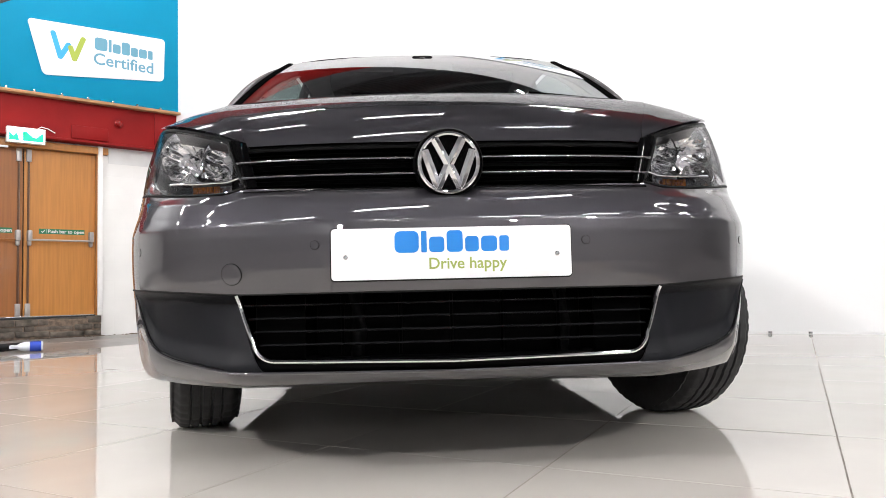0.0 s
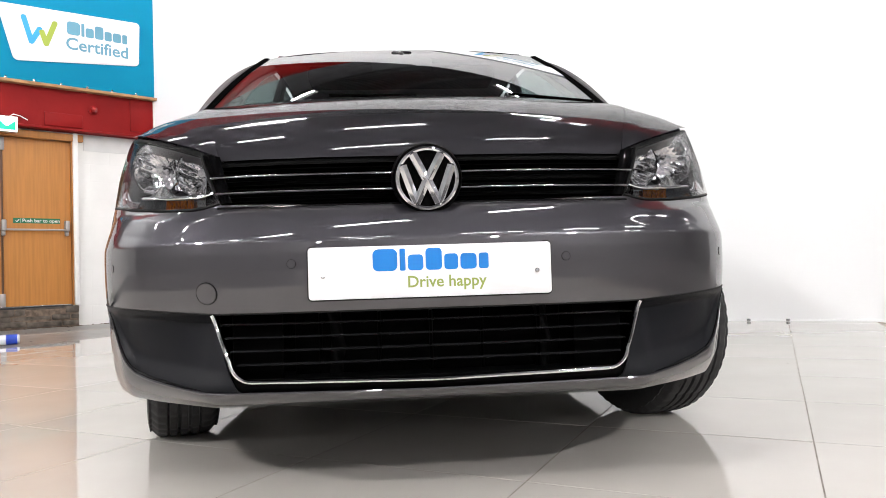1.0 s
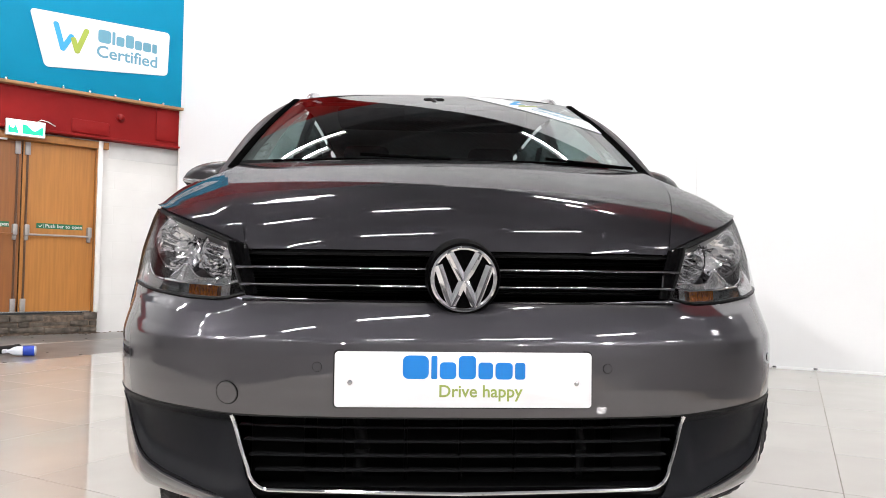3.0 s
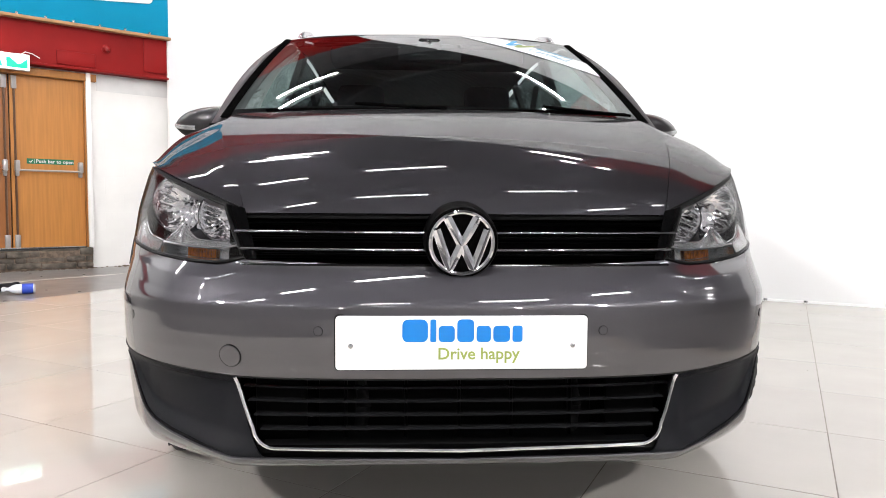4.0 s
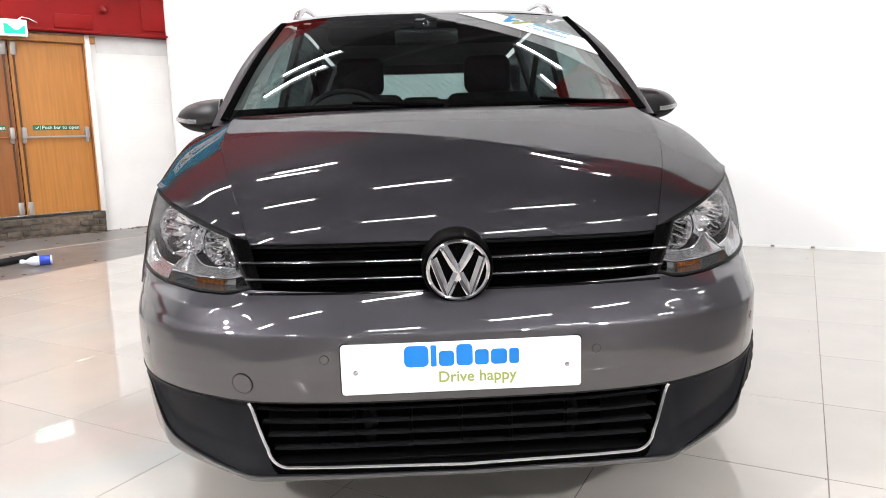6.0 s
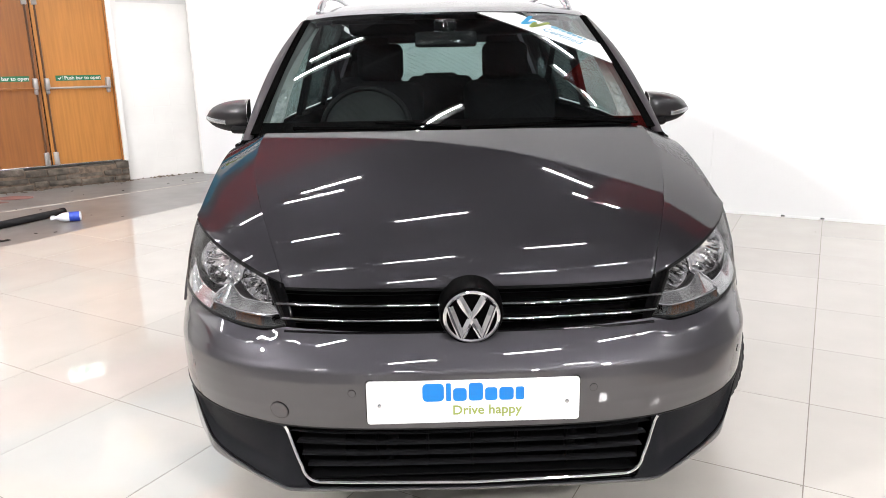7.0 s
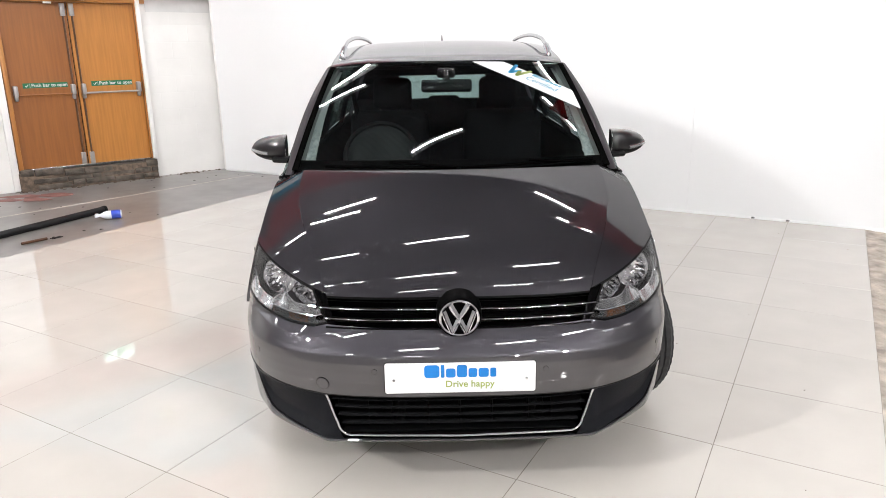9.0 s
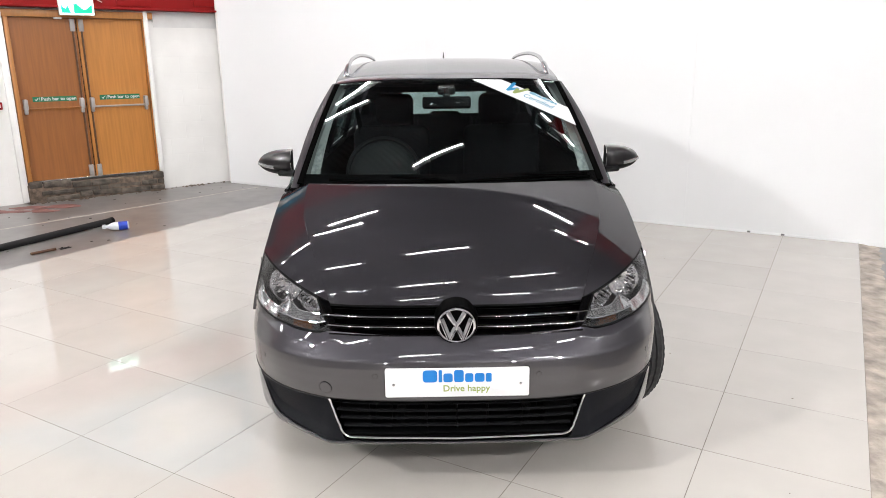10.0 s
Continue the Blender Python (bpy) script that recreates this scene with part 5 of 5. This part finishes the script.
def interior(C):
    dash = part("dashboard", grid(lambda u, v: Vector((lerp(-0.70, 0.70, u), lerp(0.90, 1.50, v) + 0.10 * lerp(-1, 1, u) ** 2 * (1 - v),
                                                       1.035 - 0.045 * v ** 1.5 + 0.055 * math.exp(-((lerp(-0.70, 0.70, u) + 0.37) / 0.17) ** 2) * math.exp(-((v - 0.75) / 0.25) ** 2) - 0.25 * max(0, v - 0.92) * 4)), 44, 20, 0.03), DASH, C, "dark grey dashboard")
    part("binnacle", box(0.36, 0.16, 0.06, (-0.36, 1.40, 0.985), 0.028, 4), DASH, dash)
    part("centre_stack", box(0.26, 0.10, 0.40, (0, 1.52, 0.60), 0.02, 3), DASH, dash)
    m = Matrix.Translation((-0.368, 1.66, 1.030)) @ pose(0, 0, 0, 62)
    ring = [m @ Vector((0.196 * math.cos(2 * math.pi * k / 40), 0.196 * math.sin(2 * math.pi * k / 40), 0)) for k in range(40)]
    st = part("steering_wheel", sweep(ring, 0.013, n=10, closed=True, up=tuple(m.to_3x3() @ Vector((0, 0, 1)))), MATT_BLACK, C, "dark steering wheel")
    hub = lathe([(0.0, 0.045), (0.08, 0.042), (0.14, 0.031), (0.175, 0.014), (0.190, -0.006), (0.186, -0.02), (0.0, -0.03)], 32)
    hub.transform(m)
    part("cover", hub, DASH, st, "dark grey cover over the wheel")
    for a in (0, 180, 270):
        sp = sweep([(0.05, 0, 0), (0.18, 0, 0)], 0.020, 0.010, 8)
        sp.transform(m @ pose(0, 0, 0, 0, 0, a))
        part("spoke", sp, DASH, st)
    for x in (-0.36, 0.36):
        seat = part("front_seat", cushion(0.50, 0.52, 0.16, (x, 2.02, 0.46), 6, 0.05), FABRIC, C, "dark fabric front seat")
        part("backrest", cushion(0.50, 0.14, 0.66, (x, 2.28, 0.58), -14, 0.06), FABRIC, seat)
        part("headrest", cushion(0.25, 0.10, 0.20, (x * 0.95, 2.47, 1.225), -10, 0.045), FABRIC, seat)
        for dx in (-0.06, 0.06):
            part("headrest_post", sweep([(x + dx, 2.44, 1.18), (x + dx, 2.475, 1.26)], 0.007, n=8), CHROME, seat)
    for x in (-0.46, 0.0, 0.46):
        seat = part("rear_seat", cushion(0.43, 0.48, 0.15, (x, 2.86, 0.50), 6, 0.05), FABRIC, C, "dark fabric rear seat")
        part("backrest", cushion(0.43, 0.13, 0.64, (x, 3.12, 0.62), -16, 0.05), FABRIC, seat)
        part("headrest", cushion(0.25, 0.09, 0.16, (x, 3.29, 1.19 if x else 1.10), -10, 0.04), FABRIC, seat)
    part("load_cover", box(1.15, 0.70, 0.02, (0, 3.72, 0.98), 0.006), DASH, C)
    part("cabin_floor", box(1.5, 3.1, 0.03, (0, 2.6, 0.30)), DASH, C)
    for sg in (-1, 1):
        part("door_card", grid(lambda u, v, sg=sg: Vector((sg * (flank(lerp(1.45, 4.1, u), lerp(0.35, 1.05, v)) - 0.05), lerp(1.45, 4.1, u), lerp(0.35, 1.05, v))), 14, 5), DASH, C)
        part("pillar_lining", sweep([Side(sg) * (pillar_line(k / 12) + Vector((-0.035, 0.03, -0.02))) for k in range(13)], 0.026, 0.018, 8), HEADLINER, C)
        def trim(u, v, sg=sg):
            p = pillar_line(lerp(0.02, 0.97, v)) + Vector((-0.022 - (0.085 - 0.035 * v) * u, 0.030 + 0.05 * u, -0.025 + 0.01 * u))
            return Side(sg) * p
        part("pillar_trim", grid(trim, 6, 24, 0.004), PILLAR_TRIM, C, "pale grey pillar trim inside the glass")

        def film(u, v, sg=sg):
            p = trim(lerp(0.05, 1.0, u), lerp(0.03, 0.34, v), sg)
            return p + Vector((0, -0.012, 0.004)) + noise.noise_vector(Vector((u * 5 + sg, v * 6, 2))) * 0.012
        part("plastic_film", grid(film, 16, 22, 0.0006), FILM, C, "crumpled clear film on the pillar trim", 12)
        part("belt_strap", sweep([(sg * 0.60, 2.40, 1.42), (sg * 0.56, 2.38, 1.20), (sg * 0.50, 2.34, 0.85)], 0.024, 0.003, 8), FABRIC, C)
    mir = part("interior_mirror", box(0.265, 0.03, 0.066, (0, 0, -0.035), 0.014, 3, Matrix.Translation((-0.006, 1.60, 1.409)) @ pose(0, 0, 0, -8, 0, 0)), BLACK, C, "black interior mirror")
    part("mirror_glass", box(0.25, 0.003, 0.052, (0, 0.017, -0.025), 0.0, 1, Matrix.Translation((-0.006, 1.60, 1.409)) @ pose(0, 0, 0, -8)), MIRROR, mir)
    part("mirror_stalk", sweep([(-0.006, 1.605, 1.43), (-0.006, 1.64, 1.455), (-0.006, 1.69, 1.475)], 0.02, 0.02, 10), BLACK, mir)
    part("sensor_housing", box(0.10, 0.08, 0.05, (-0.006, 1.705, 1.445), 0.015, 3), BLACK, mir)
    part("overhead_console", box(0.92, 0.19, 0.08, (0, 2.10, 1.449), 0.02, 3), FABRIC, C, "dark overhead console")
    for sg in (-1, 1):
        part("sun_visor", box(0.38, 0.15, 0.018, (0, 0, 0), 0.008, 2, Matrix.Translation((sg * 0.33, 1.92, 1.505)) @ pose(0, 0, 0, 14)), DASH, C)


STEER = 17
build_car()


# ---- the tiled floor, tile by tile ----
def tiled_floor():
    T = thing("tiled_floor", "polished cream porcelain tiles laid on the concrete", "floor", tuple(CORNER), 0, kind="structure")
    u, v = TILE_U, TILE_V
    rows, c0, c1 = 11, -9, 1
    bed = bmesh.new()
    cs = [u * 0.0 + v * c0, u * 0.0 + v * c1, u * -rows + v * c1, u * -rows + v * c0]
    top = [bed.verts.new((p.x, p.y, -0.0009)) for p in cs]
    low = [bed.verts.new((p.x, p.y, -0.02)) for p in cs]
    bed.faces.new(top)
    for k in range(4):
        bed.faces.new((top[k], low[k], low[(k + 1) % 4], top[(k + 1) % 4]))
    bmesh.ops.recalc_face_normals(bed, faces=bed.faces)
    part("bed", bed, GROUT, T, "brown-grey grout bed")
    g = 0.0017 / 0.625
    bm = bmesh.new()
    ring = [(g, g), (1 - g, g), (1 - g, 1 - g), (g, 1 - g)]
    e = 0.0004 / 0.625
    mid = [(a + (e if a < 0.5 else -e), b + (e if b < 0.5 else -e)) for a, b in ring]
    lo = [bm.verts.new((u * a + v * b) + Vector((0, 0, -0.008))) for a, b in ring]
    ed = [bm.verts.new((u * a + v * b) + Vector((0, 0, -0.0004))) for a, b in ring]
    hi = [bm.verts.new((u * a + v * b)) for a, b in mid]
    bm.faces.new(hi)
    for k in range(4):
        bm.faces.new((lo[k], lo[(k + 1) % 4], ed[(k + 1) % 4], ed[k]))
        bm.faces.new((ed[k], ed[(k + 1) % 4], hi[(k + 1) % 4], hi[k]))
    bmesh.ops.recalc_face_normals(bm, faces=bm.faces)
    me = bpy.data.meshes.new("tile")
    bm.to_mesh(me)
    bm.free()
    me.materials.append(TILE)
    rng = random.Random(2)
    for i in range(-rows, 0):
        for j in range(c0, c1):
            ob = new("tile", me)
            ob.parent = T
            p = u * i + v * j
            ob.location = (p.x, p.y, rng.uniform(-0.0003, 0.0003))
            ob.rotation_euler = (radians(rng.uniform(-0.04, 0.04)), radians(rng.uniform(-0.04, 0.04)), 0)
    # ragged mortar shoulder along the free edge
    n = 160

    def shoulder(a, b):
        s = -rows * a
        w = 0.20 + 0.05 * noise.noise(Vector((s * 2.1, 0, 3))) + 0.03 * noise.noise(Vector((s * 9, 1, 3)))
        p = u * s + v * (c1 + w / 0.625 * b)
        z = -0.004 - 0.018 * b ** 1.5 + 0.006 * noise.noise(Vector((s * 6, b * 4, 7))) * (1 if 0 < b < 1 else 0.2)
        return (p.x, p.y, z)
    part("mortar_edge", grid(shoulder, n, 8), MORTAR, T, "rough pale mortar edge")


tiled_floor()
